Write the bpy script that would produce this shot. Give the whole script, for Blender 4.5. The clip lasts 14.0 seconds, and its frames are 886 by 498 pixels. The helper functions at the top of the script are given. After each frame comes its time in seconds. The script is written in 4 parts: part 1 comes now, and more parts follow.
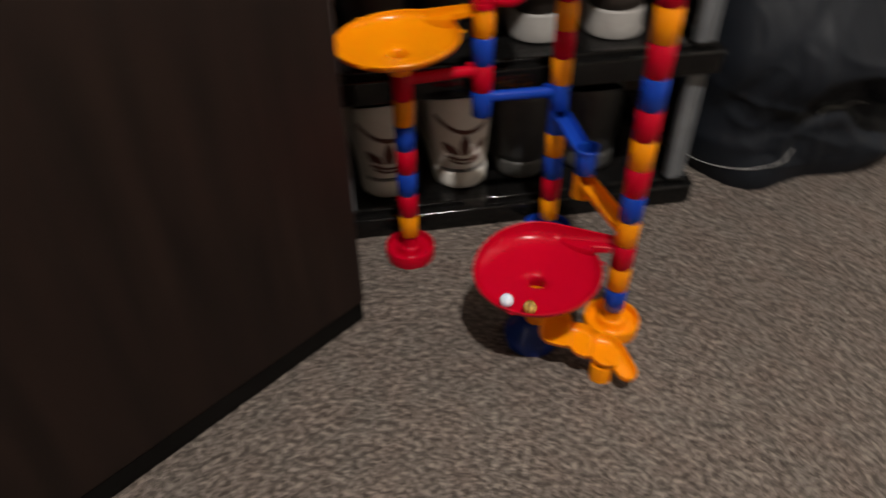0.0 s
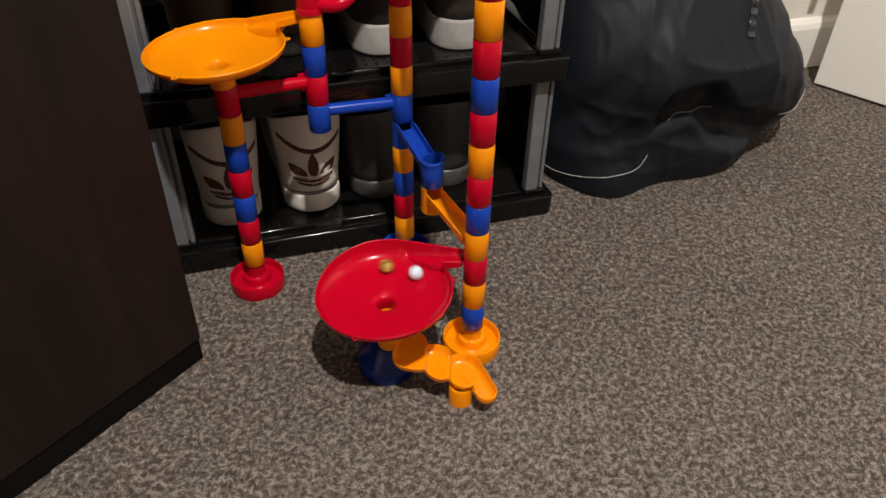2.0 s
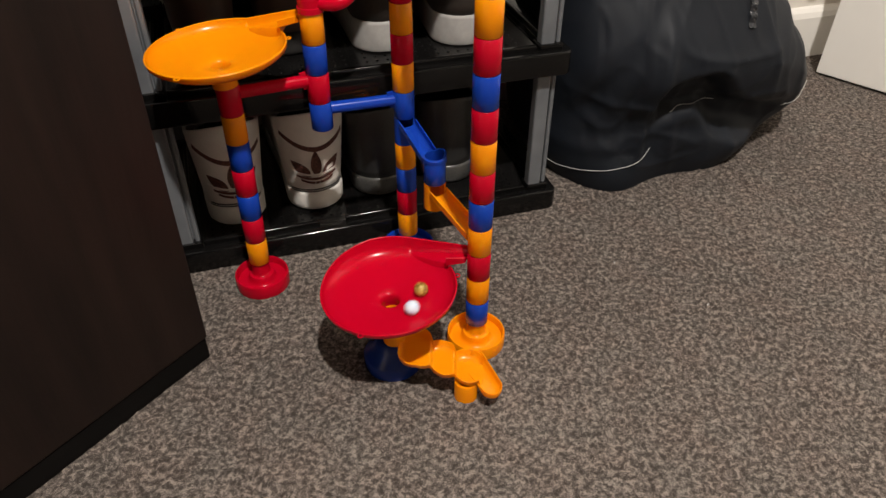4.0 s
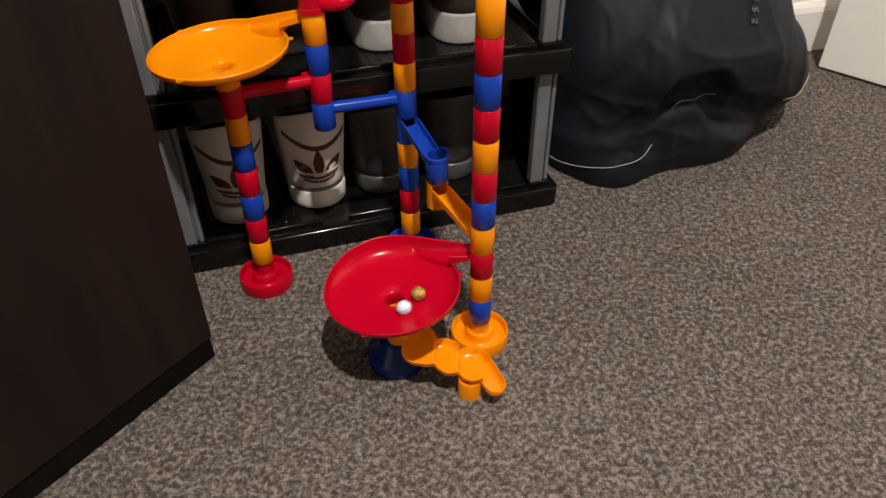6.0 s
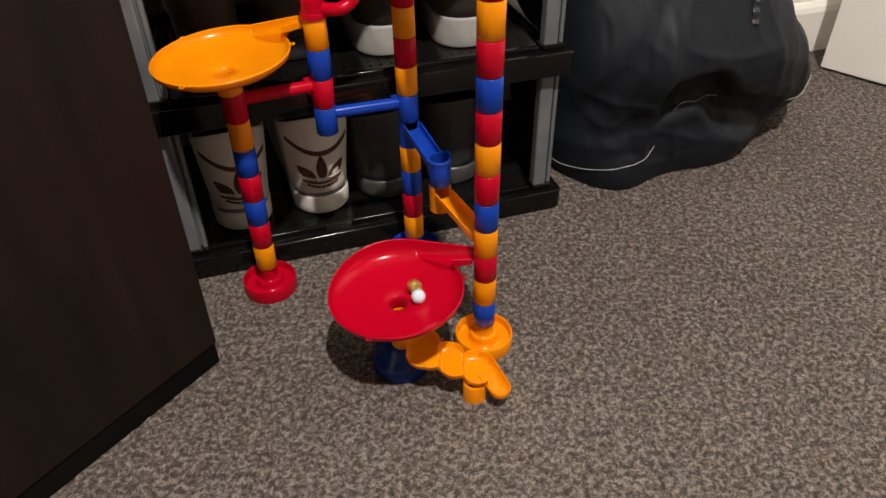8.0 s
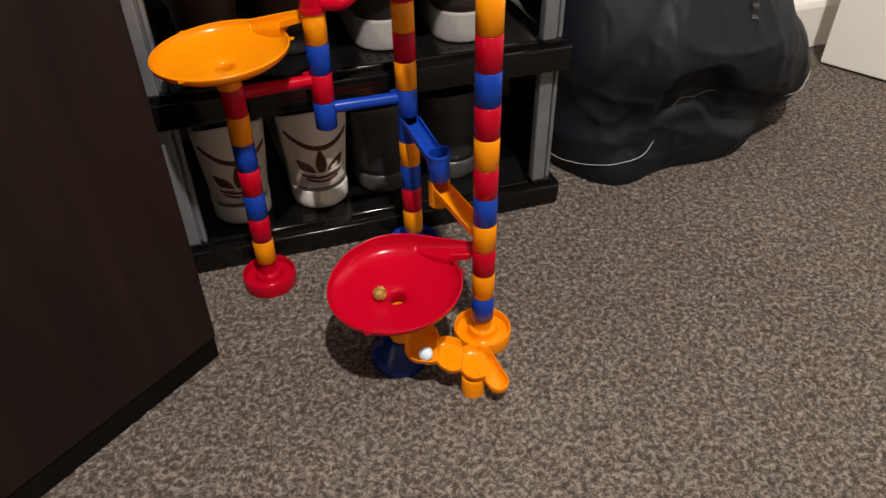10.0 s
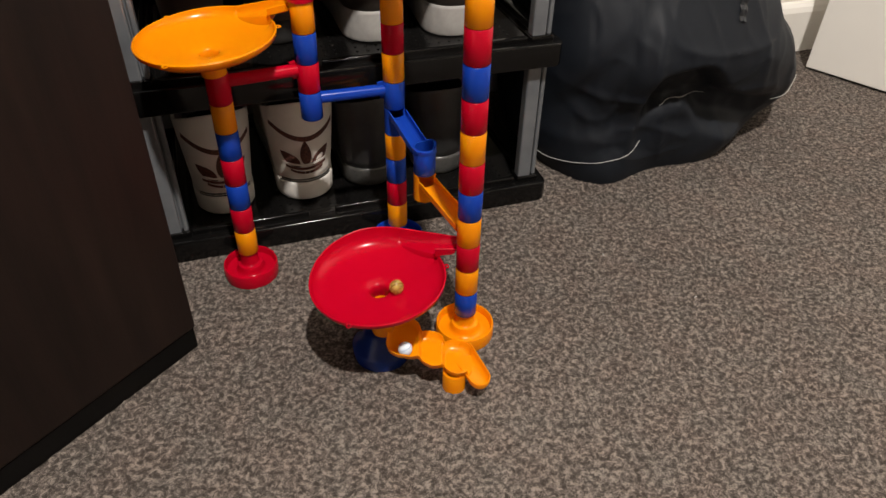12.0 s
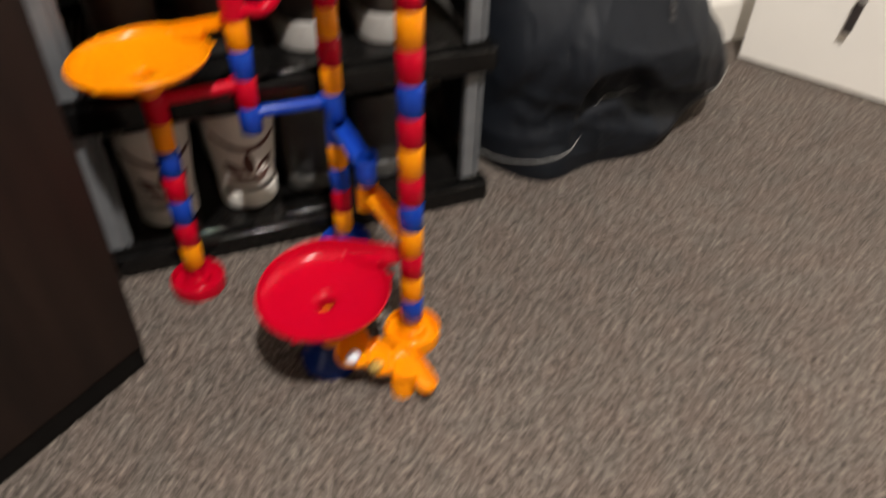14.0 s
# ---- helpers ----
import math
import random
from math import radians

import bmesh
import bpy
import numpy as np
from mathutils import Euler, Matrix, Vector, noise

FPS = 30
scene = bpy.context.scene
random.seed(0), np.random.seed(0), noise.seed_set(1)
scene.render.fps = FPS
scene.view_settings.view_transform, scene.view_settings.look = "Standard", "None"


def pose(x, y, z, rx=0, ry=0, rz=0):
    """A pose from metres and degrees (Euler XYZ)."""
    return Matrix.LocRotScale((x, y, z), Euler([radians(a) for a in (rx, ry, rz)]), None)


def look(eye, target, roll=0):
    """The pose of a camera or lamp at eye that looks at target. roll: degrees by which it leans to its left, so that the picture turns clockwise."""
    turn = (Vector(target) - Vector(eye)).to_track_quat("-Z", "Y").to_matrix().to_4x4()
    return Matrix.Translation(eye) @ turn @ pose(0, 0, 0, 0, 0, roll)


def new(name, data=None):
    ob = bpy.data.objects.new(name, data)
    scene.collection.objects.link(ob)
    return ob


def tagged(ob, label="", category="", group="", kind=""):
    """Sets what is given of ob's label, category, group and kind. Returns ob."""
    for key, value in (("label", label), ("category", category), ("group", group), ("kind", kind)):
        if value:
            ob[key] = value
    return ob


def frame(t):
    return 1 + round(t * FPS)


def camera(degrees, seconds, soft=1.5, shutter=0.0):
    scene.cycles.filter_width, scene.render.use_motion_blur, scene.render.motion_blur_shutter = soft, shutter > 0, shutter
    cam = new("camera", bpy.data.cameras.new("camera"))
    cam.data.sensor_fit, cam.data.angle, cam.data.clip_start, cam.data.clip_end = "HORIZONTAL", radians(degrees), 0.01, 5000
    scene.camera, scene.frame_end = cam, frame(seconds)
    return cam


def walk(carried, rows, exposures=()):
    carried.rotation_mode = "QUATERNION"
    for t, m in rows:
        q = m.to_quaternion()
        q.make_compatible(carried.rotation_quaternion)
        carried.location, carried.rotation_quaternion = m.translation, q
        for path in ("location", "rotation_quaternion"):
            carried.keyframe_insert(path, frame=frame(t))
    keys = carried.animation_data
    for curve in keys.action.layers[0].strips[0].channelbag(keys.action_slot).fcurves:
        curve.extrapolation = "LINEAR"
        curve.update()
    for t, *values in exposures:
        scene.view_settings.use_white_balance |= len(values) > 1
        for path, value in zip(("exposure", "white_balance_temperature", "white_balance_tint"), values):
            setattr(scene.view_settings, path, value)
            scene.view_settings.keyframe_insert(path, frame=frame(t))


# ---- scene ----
cam = camera(63.1, 14.0, 1.5, 0.65)
PATH = [
    (0, (-0.0874, -0.5761, 0.5904), (-0.3456, 0.9219, -0.7093), -1.09),
    (0.3, (-0.0434, -0.5598, 0.5687), (-0.2108, 0.9810, -0.6954), -3.55),
    (0.5, (-0.0386, -0.5340, 0.5561), (-0.1380, 1.0552, -0.6540), -0.62),
    (0.8, (-0.0324, -0.5357, 0.5473), (-0.0627, 1.1067, -0.5936), 1.24),
    (1, (-0.0293, -0.5360, 0.5459), (-0.0443, 1.0864, -0.6235), 1.36),
    (1.5, (-0.0310, -0.5387, 0.5493), (-0.0359, 1.0586, -0.6543), 1.53),
    (2, (-0.0324, -0.5388, 0.5471), (-0.0314, 1.0404, -0.6801), 1.56),
    (2.5, (-0.0328, -0.5389, 0.5482), (-0.0312, 1.0291, -0.6934), 1.40),
    (3, (-0.0327, -0.5387, 0.5503), (-0.0333, 1.0276, -0.6933), 1.13),
    (5.5, (-0.0323, -0.5394, 0.5536), (-0.0494, 1.0235, -0.6941), 0.00),
    (6, (-0.0324, -0.5393, 0.5553), (-0.0492, 1.0202, -0.6967), -0.05),
    (6.5, (-0.0326, -0.5400, 0.5560), (-0.0493, 1.0225, -0.6924), -0.14),
    (7, (-0.0330, -0.5410, 0.5560), (-0.0492, 1.0295, -0.6823), -0.28),
    (7.5, (-0.0326, -0.5405, 0.5557), (-0.0547, 1.0314, -0.6807), -0.64),
    (8, (-0.0321, -0.5404, 0.5543), (-0.0591, 1.0274, -0.6873), -0.84),
    (10.5, (-0.0308, -0.5420, 0.5553), (-0.0582, 1.0162, -0.6982), -0.67),
    (11, (-0.0320, -0.5404, 0.5525), (-0.0432, 1.0163, -0.7030), 0.10),
    (11.5, (-0.0312, -0.5407, 0.5501), (-0.0247, 1.0139, -0.7082), 0.94),
    (12, (-0.0308, -0.5400, 0.5510), (-0.0136, 1.0131, -0.7090), 1.53),
    (12.5, (-0.0307, -0.5396, 0.5483), (-0.0021, 1.0067, -0.7198), 2.21),
    (13, (-0.0259, -0.5430, 0.5473), (0.0009, 0.9809, -0.7477), 2.78),
    (13.2, (-0.0220, -0.5435, 0.5462), (-0.0067, 0.8870, -0.8516), 2.84),
    (13.5, (-0.0280, -0.5476, 0.5638), (-0.0315, 0.9632, -0.7467), 0.21),
    (13.8, (-0.0215, -0.5396, 0.5753), (0.0995, 0.9683, -0.7329), 1.88),
    (13.9, (-0.0210, -0.5393, 0.5760), (0.1011, 0.9696, -0.7311), 1.90),
    (13.967, (-0.0202, -0.5387, 0.5771), (0.1035, 0.9715, -0.7282), 1.94),
    (14, (-0.0162, -0.5361, 0.5825), (0.1153, 0.9808, -0.7142), 2.12),
]
EXPOSURES = [(0.0, -0.35), (0.5, -0.38), (1.0, -0.3), (2.0, -0.05), (3.0, 0.0), (7.0, -0.05), (11.0, 0.0), (12.5, 0.02), (13.0, 0.03), (13.2, 0.2), (13.5, -0.08), (14.0, 0.15)]
walk(cam, [(t, look(eye, target, roll)) for t, eye, target, roll in PATH], EXPOSURES)

# ---- light: one warm ceiling downlight in a closed room ----
world = bpy.data.worlds.new("world")
scene.world = world
world.use_nodes = True
world.node_tree.nodes["Background"].inputs["Color"].default_value = (0.9, 0.85, 0.8, 1)
world.node_tree.nodes["Background"].inputs["Strength"].default_value = 0.02
bulb = bpy.data.lights.new("ceiling_downlight", "SPOT")
bulb.energy, bulb.color, bulb.shadow_soft_size = 275.0, (1.0, 0.925, 0.86), 0.04
bulb.spot_size, bulb.spot_blend = radians(150), 0.35
bulb_ob = new("ceiling_downlight", bulb)
bulb_ob.matrix_world = look((0.26, -0.92, 2.36), (0.2, -0.1, 0.0))


# ---- materials ----
def material(name, rough=0.5, metal=0.0):
    m = bpy.data.materials.new(name)
    m.use_nodes = True
    b = m.node_tree.nodes["Principled BSDF"]
    b.inputs["Roughness"].default_value = rough
    b.inputs["Metallic"].default_value = metal
    return m, m.node_tree, b


def node(tree, kind, **values):
    n = tree.nodes.new(kind)
    for key, value in values.items():
        n.inputs[key].default_value = value
    return n


def varied(name, dark, light, scale, rough=0.5, bump=0.0, bump_scale=None, stretch=(1, 1, 1), metal=0.0, rough_var=0.1, coat=0.0):
    """Two-colour noise over object space, with finer grain in the relief and the gloss."""
    m, tree, b = material(name, rough, metal)
    link = tree.links.new
    co = tree.nodes.new("ShaderNodeTexCoord")
    mp = node(tree, "ShaderNodeMapping", Scale=stretch)
    link(co.outputs["Object"], mp.inputs["Vector"])
    n1 = node(tree, "ShaderNodeTexNoise", Scale=scale, Detail=6.0, Roughness=0.6)
    link(mp.outputs["Vector"], n1.inputs["Vector"])
    ramp = tree.nodes.new("ShaderNodeValToRGB")
    ramp.color_ramp.elements[0].position, ramp.color_ramp.elements[1].position = 0.3, 0.7
    ramp.color_ramp.elements[0].color, ramp.color_ramp.elements[1].color = (*dark, 1), (*light, 1)
    link(n1.outputs["Fac"], ramp.inputs["Fac"])
    link(ramp.outputs["Color"], b.inputs["Base Color"])
    n2 = node(tree, "ShaderNodeTexNoise", Scale=bump_scale or scale * 8, Detail=4.0)
    link(mp.outputs["Vector"], n2.inputs["Vector"])
    rr = node(tree, "ShaderNodeMapRange")
    rr.inputs["To Min"].default_value, rr.inputs["To Max"].default_value = max(0.03, rough - rough_var), min(1, rough + rough_var)
    link(n2.outputs["Fac"], rr.inputs["Value"])
    link(rr.outputs["Result"], b.inputs["Roughness"])
    b.inputs["Coat Weight"].default_value = coat
    if bump:
        bp = node(tree, "ShaderNodeBump", Strength=bump, Distance=0.002)
        link(n2.outputs["Fac"], bp.inputs["Height"])
        link(bp.outputs["Normal"], b.inputs["Normal"])
    return m


def plastic(name, colour, rough=0.2):
    m = varied(name, tuple(c * 0.96 for c in colour), tuple(min(1, c * 1.05) for c in colour), 12, rough, rough_var=0.05)
    m.node_tree.nodes["Principled BSDF"].inputs["Specular IOR Level"].default_value = 0.26
    b = m.node_tree.nodes["Principled BSDF"]
    b.inputs["Subsurface Weight"].default_value = 0.38
    b.inputs["Subsurface Radius"].default_value = (1.0, 0.6, 0.6)
    b.inputs["Subsurface Scale"].default_value = 0.005
    return m


RED = plastic("red_plastic", (0.46, 0.0013, 0.0165))
RED.node_tree.nodes["Principled BSDF"].inputs["Specular IOR Level"].default_value = 0.2
ORANGE = plastic("orange_plastic", (0.84, 0.262, 0.002))
BLUE = plastic("blue_plastic", (0.007, 0.046, 0.36))
# dark blue for the stand, deepened to carry the funnel's shade
SHADED_NAVY = plastic("shaded_dark_blue_plastic", (0.004, 0.020, 0.15))
BLACK = varied("black_plastic", (0.0036, 0.0035, 0.0034), (0.0068, 0.0064, 0.0062), 12, 0.11, 0.03, 160, rough_var=0.04)
BLACK.node_tree.nodes["Principled BSDF"].inputs["Specular IOR Level"].default_value = 0.32
GREY = varied("grey_painted_post", (0.105, 0.113, 0.122), (0.16, 0.17, 0.18), 18, 0.42, 0.05, 200)
CABINET = varied("dark_brown_veneer", (0.0058, 0.0028, 0.0021), (0.0155, 0.0076, 0.0054), 7, 0.5, 0.06, 60, (6, 6, 0.5))
CABINET.node_tree.nodes["Principled BSDF"].inputs["Specular IOR Level"].default_value = 0.3
PLINTH = varied("black_plinth", (0.0030, 0.0026, 0.0022), (0.0052, 0.0044, 0.0040), 9, 0.8)
PLINTH.node_tree.nodes["Principled BSDF"].inputs["Specular IOR Level"].default_value = 0.1
WHITE = varied("white_door_paint", (0.86, 0.84, 0.79), (0.90, 0.88, 0.83), 3, 0.45, 0.05, 120)
WALL = varied("cream_wall_paint", (0.73, 0.69, 0.62), (0.80, 0.76, 0.69), 4, 0.85, 0.12, 150)
SKIRT = varied("white_gloss_paint", (0.79, 0.77, 0.72), (0.85, 0.83, 0.78), 6, 0.35, 0.03, 90)
BAG = varied("black_coated_nylon", (0.0058, 0.0077, 0.0112), (0.0094, 0.0122, 0.0172), 6, 0.55, 0.06, 700, rough_var=0.1)
BAG.node_tree.nodes["Principled BSDF"].inputs["Specular IOR Level"].default_value = 0.24
PIPING = varied("pale_piping", (0.36, 0.36, 0.35), (0.55, 0.55, 0.53), 80, 0.4)
LEATHER = varied("white_leather", (0.66, 0.62, 0.57), (0.76, 0.72, 0.67), 30, 0.5, 0.12, 380)
# white sole rubber greyed to stand in for shade on the middle shelf
SHADED_RUBBER = varied("shaded_white_rubber", (0.28, 0.27, 0.255), (0.40, 0.385, 0.365), 40, 0.6, 0.08, 300)
RUBBER = varied("white_rubber", (0.70, 0.67, 0.62), (0.80, 0.77, 0.72), 40, 0.5, 0.06, 300)
BROWN = varied("brown_suede", (0.022, 0.007, 0.005), (0.17, 0.060, 0.042), 420, 0.8, 0.2, 700)
DARKFAB = varied("black_fabric", (0.014, 0.013, 0.012), (0.026, 0.024, 0.022), 60, 0.9, 0.25, 500)
DARKSHOE = varied("black_shoe_leather", (0.018, 0.018, 0.018), (0.036, 0.035, 0.034), 30, 0.38, 0.12, 320)
BROWNSHOE = varied("dark_brown_shoe", (0.020, 0.014, 0.010), (0.034, 0.024, 0.017), 30, 0.7, 0.2, 320)
GREYSOLE = varied("grey_rubber", (0.045, 0.045, 0.043), (0.085, 0.083, 0.078), 50, 0.3, 0.1, 300)
# tan leather, darkened so that its colour holds the shelf's shade
SHADED_TAN = varied("shaded_tan_leather", (0.032, 0.018, 0.011), (0.058, 0.032, 0.019), 30, 0.55, 0.12, 320)
METAL = varied("dull_steel", (0.42, 0.41, 0.39), (0.55, 0.54, 0.51), 40, 0.35, 0.0, metal=1.0)
CEIL = varied("white_ceiling_paint", (0.70, 0.68, 0.64), (0.76, 0.74, 0.70), 3, 0.9, 0.1, 90)


def carpet_material():
    m, tree, b = material("speckled_carpet", 0.95)
    link = tree.links.new
    co = tree.nodes.new("ShaderNodeTexCoord")
    warp = node(tree, "ShaderNodeTexNoise", Scale=90.0, Detail=2.0)
    link(co.outputs["Object"], warp.inputs["Vector"])
    mix = tree.nodes.new("ShaderNodeVectorMath")
    mix.operation = "MULTIPLY_ADD"
    mix.inputs[1].default_value = (0.008, 0.008, 0.0)
    link(warp.outputs["Color"], mix.inputs[0])
    link(co.outputs["Object"], mix.inputs[2])
    fleck = node(tree, "ShaderNodeTexNoise", Scale=178.0, Detail=4.0, Roughness=0.7)
    link(mix.outputs["Vector"], fleck.inputs["Vector"])
    big = node(tree, "ShaderNodeTexNoise", Scale=3.0, Detail=3.0)
    link(co.outputs["Object"], big.inputs["Vector"])
    add = tree.nodes.new("ShaderNodeMath")
    add.operation = "MULTIPLY_ADD"
    add.inputs[1].default_value = 0.10
    link(big.outputs["Fac"], add.inputs[0])
    link(fleck.outputs["Fac"], add.inputs[2])
    # thin pale yarn loops over the flecks
    loops = node(tree, "ShaderNodeTexNoise", Scale=150.0, Detail=1.0, Roughness=0.5, Distortion=1.2)
    link(co.outputs["Object"], loops.inputs["Vector"])
    off = tree.nodes.new("ShaderNodeMath")
    off.operation = "SUBTRACT"
    off.inputs[1].default_value = 0.53
    link(loops.outputs["Fac"], off.inputs[0])
    size = tree.nodes.new("ShaderNodeMath")
    size.operation = "ABSOLUTE"
    link(off.outputs["Value"], size.inputs[0])
    thread = node(tree, "ShaderNodeMapRange")
    thread.inputs["From Min"].default_value, thread.inputs["From Max"].default_value = 0.075, 0.012
    thread.inputs["To Min"].default_value, thread.inputs["To Max"].default_value = -0.03, 0.05
    link(size.outputs["Value"], thread.inputs["Value"])
    both = tree.nodes.new("ShaderNodeMath")
    both.operation = "ADD"
    link(add.outputs["Value"], both.inputs[0])
    link(thread.outputs["Result"], both.inputs[1])
    ramp = tree.nodes.new("ShaderNodeValToRGB")
    e = ramp.color_ramp.elements
    e[0].position, e[0].color = 0.43, (0.050, 0.042, 0.036, 1)
    e[1].position, e[1].color = 0.70, (0.268, 0.231, 0.199, 1)
    mid = e.new(0.55)
    mid.color = (0.112, 0.096, 0.085, 1)
    link(both.outputs["Value"], ramp.inputs["Fac"])
    # a faint drift of hue
    drift = node(tree, "ShaderNodeTexNoise", Scale=22.0, Detail=2.0)
    link(co.outputs["Object"], drift.inputs["Vector"])
    hue = tree.nodes.new("ShaderNodeValToRGB")
    hue.color_ramp.elements[0].position, hue.color_ramp.elements[1].position = 0.35, 0.65
    hue.color_ramp.elements[0].color, hue.color_ramp.elements[1].color = (1.0, 0.955, 0.94, 1), (0.975, 0.985, 0.985, 1)
    link(drift.outputs["Fac"], hue.inputs["Fac"])
    tint = tree.nodes.new("ShaderNodeMix")
    tint.data_type, tint.blend_type = "RGBA", "MULTIPLY"
    tint.inputs["Factor"].default_value = 1.0
    link(ramp.outputs["Color"], tint.inputs["A"])
    link(hue.outputs["Color"], tint.inputs["B"])
    link(tint.outputs["Result"], b.inputs["Base Color"])
    fib = node(tree, "ShaderNodeTexNoise", Scale=650.0, Detail=3.0)
    link(co.outputs["Object"], fib.inputs["Vector"])
    hsum = tree.nodes.new("ShaderNodeMath")
    hsum.operation = "ADD"
    link(fib.outputs["Fac"], hsum.inputs[0])
    link(both.outputs["Value"], hsum.inputs[1])
    bp = node(tree, "ShaderNodeBump", Strength=0.55, Distance=0.003)
    link(hsum.outputs["Value"], bp.inputs["Height"])
    link(bp.outputs["Normal"], b.inputs["Normal"])
    b.inputs["Specular IOR Level"].default_value = 0.1
    return m


CARPET = carpet_material()


# ---- mesh helpers ----
def part(name, bm, mat, parent=None, label="", smooth=True, sharp=50):
    me = bpy.data.meshes.new(name)
    bmesh.ops.recalc_face_normals(bm, faces=bm.faces)
    bm.to_mesh(me)
    bm.free()
    me.materials.append(mat)
    if smooth:
        me.shade_smooth()
        me.set_sharp_from_angle(angle=radians(sharp))
    ob = new(name, me)
    ob.parent = parent
    if label:
        ob["label"] = label
    return ob


def thing(name, label, category, group="", kind="", at=None):
    ob = new(name)
    ob.empty_display_size = 0.05
    if at is not None:
        ob.matrix_world = at
    return tagged(ob, label, category, group, kind)


def lathe(profile, n=40, closed=True):
    """Turns rows of (radius, z) round z; the profile is a closed loop unless told otherwise."""
    bm = bmesh.new()
    rings = [[bm.verts.new((r * math.cos(2 * math.pi * i / n), r * math.sin(2 * math.pi * i / n), z)) for i in range(n)] for r, z in profile]
    pairs = list(zip(rings, rings[1:])) + ([(rings[-1], rings[0])] if closed else [])
    for a, b in pairs:
        for i in range(n):
            j = (i + 1) % n
            bm.faces.new((a[i], a[j], b[j], b[i]))
    return bm


def box(x0, x1, y0, y1, z0, z1, bevel=0.0, seg=2, bm=None):
    bm = bm or bmesh.new()
    got = bmesh.ops.create_cube(bm, size=1)
    bmesh.ops.scale(bm, vec=(x1 - x0, y1 - y0, z1 - z0), verts=got["verts"])
    bmesh.ops.translate(bm, vec=((x0 + x1) / 2, (y0 + y1) / 2, (z0 + z1) / 2), verts=got["verts"])
    if bevel:
        edges = list({e for v in got["verts"] for e in v.link_edges})
        bmesh.ops.bevel(bm, geom=edges, offset=bevel, segments=seg, affect="EDGES", profile=0.5)
    return bm


def sweep(points, section, bm=None, cap=True, up=Vector((0, 0, 1))):
    """Moves a closed section of (side, up) offsets along points."""
    bm = bm or bmesh.new()
    pts = [Vector(p) for p in points]
    rings = []
    for i, p in enumerate(pts):
        d = (pts[min(i + 1, len(pts) - 1)] - pts[max(i - 1, 0)]).normalized()
        side = d.cross(up).normalized() if abs(d.dot(up)) < 0.98 else Vector((1, 0, 0))
        top = side.cross(d).normalized()
        rings.append([bm.verts.new(p + side * a + top * b) for a, b in section])
    n = len(section)
    for a, b in zip(rings, rings[1:]):
        for i in range(n):
            bm.faces.new((a[i], a[(i + 1) % n], b[(i + 1) % n], b[i]))
    if cap:
        bm.faces.new(rings[0])
        bm.faces.new(rings[-1])
    return bm


def disc(r, n=16):
    return [(r * math.cos(2 * math.pi * i / n), r * math.sin(2 * math.pi * i / n)) for i in range(n)]


def smooth_path(points, steps=8):
    """A Catmull-Rom curve through the points."""
    p = [Vector(points[0])] + [Vector(q) for q in points] + [Vector(points[-1])]
    out = []
    for i in range(1, len(p) - 2):
        for k in range(steps):
            t = k / steps
            out.append(0.5 * (2 * p[i] + (p[i + 1] - p[i - 1]) * t + (2 * p[i - 1] - 5 * p[i] + 4 * p[i + 1] - p[i + 2]) * t**2 + (3 * p[i] - p[i - 1] - 3 * p[i + 1] + p[i + 2]) * t**3))
    return out + [p[-2]]


# ---- the room: rack and back wall stand in one slanted frame (u along, v away) ----
RACK = Matrix.Translation((0.107, 0.247, 0)) @ Matrix.Rotation(math.atan2(0.143, 0.434), 4, "Z")


def floor_sheet():
    """One sheet, finely tufted where the camera stands near, coarse out to the walls."""
    rng = np.random.default_rng(4)
    xs = np.concatenate([np.linspace(-3.2, -0.52, 8), np.arange(-0.5, 1.0, 0.0036), np.linspace(1.02, 3.4, 8)])
    ys = np.concatenate([np.linspace(-4.2, -0.46, 8), np.arange(-0.44, 0.95, 0.0036), np.linspace(0.97, 2.4, 6)])
    gx, gy = np.meshgrid(xs, ys, indexing="ij")
    z = rng.normal(0, 0.0009, gx.shape).clip(-0.0022, 0.0022)
    jx, jy = rng.uniform(-0.0012, 0.0012, (2, *gx.shape))
    verts = np.stack([gx + jx, gy + jy, z], -1).reshape(-1, 3)
    a = np.arange(len(xs) * len(ys)).reshape(len(xs), len(ys))
    quads = np.stack([a[:-1, :-1], a[1:, :-1], a[1:, 1:], a[:-1, 1:]], -1).reshape(-1, 4)
    me = bpy.data.meshes.new("floor")
    me.from_pydata(verts.tolist(), [], quads.tolist())
    me.materials.append(CARPET)
    me.shade_smooth()
    return tagged(new("floor", me), "grey-brown speckled short-pile carpet", "carpet", kind="structure")


floor_sheet()


def setting(name, bm, mat, label, category, m=None, smooth=False):
    ob = part(name, bm, mat, smooth=smooth)
    if m is not None:
        ob.matrix_world = m
    return tagged(ob, label, category, kind="structure")


setting("wall_north", box(-1.9, 1.7, 0.325, 0.425, -0.02, 2.42), WALL, "cream painted wall behind the shoe rack", "wall", RACK)
setting("wall_west", box(-2.0, -1.9, -3.4, 0.425, -0.02, 2.42), WALL, "cream painted wall", "wall", RACK)
setting("wall_east", box(1.7, 1.8, -3.4, 0.425, -0.02, 2.42), WALL, "cream painted wall", "wall", RACK)
setting("wall_south", box(-2.0, 1.8, -3.5, -3.4, -0.02, 2.42), WALL, "cream painted wall", "wall", RACK)
setting("ceiling", box(-2.0, 1.8, -3.5, 0.425, 2.42, 2.5), CEIL, "plain white ceiling", "ceiling", RACK)


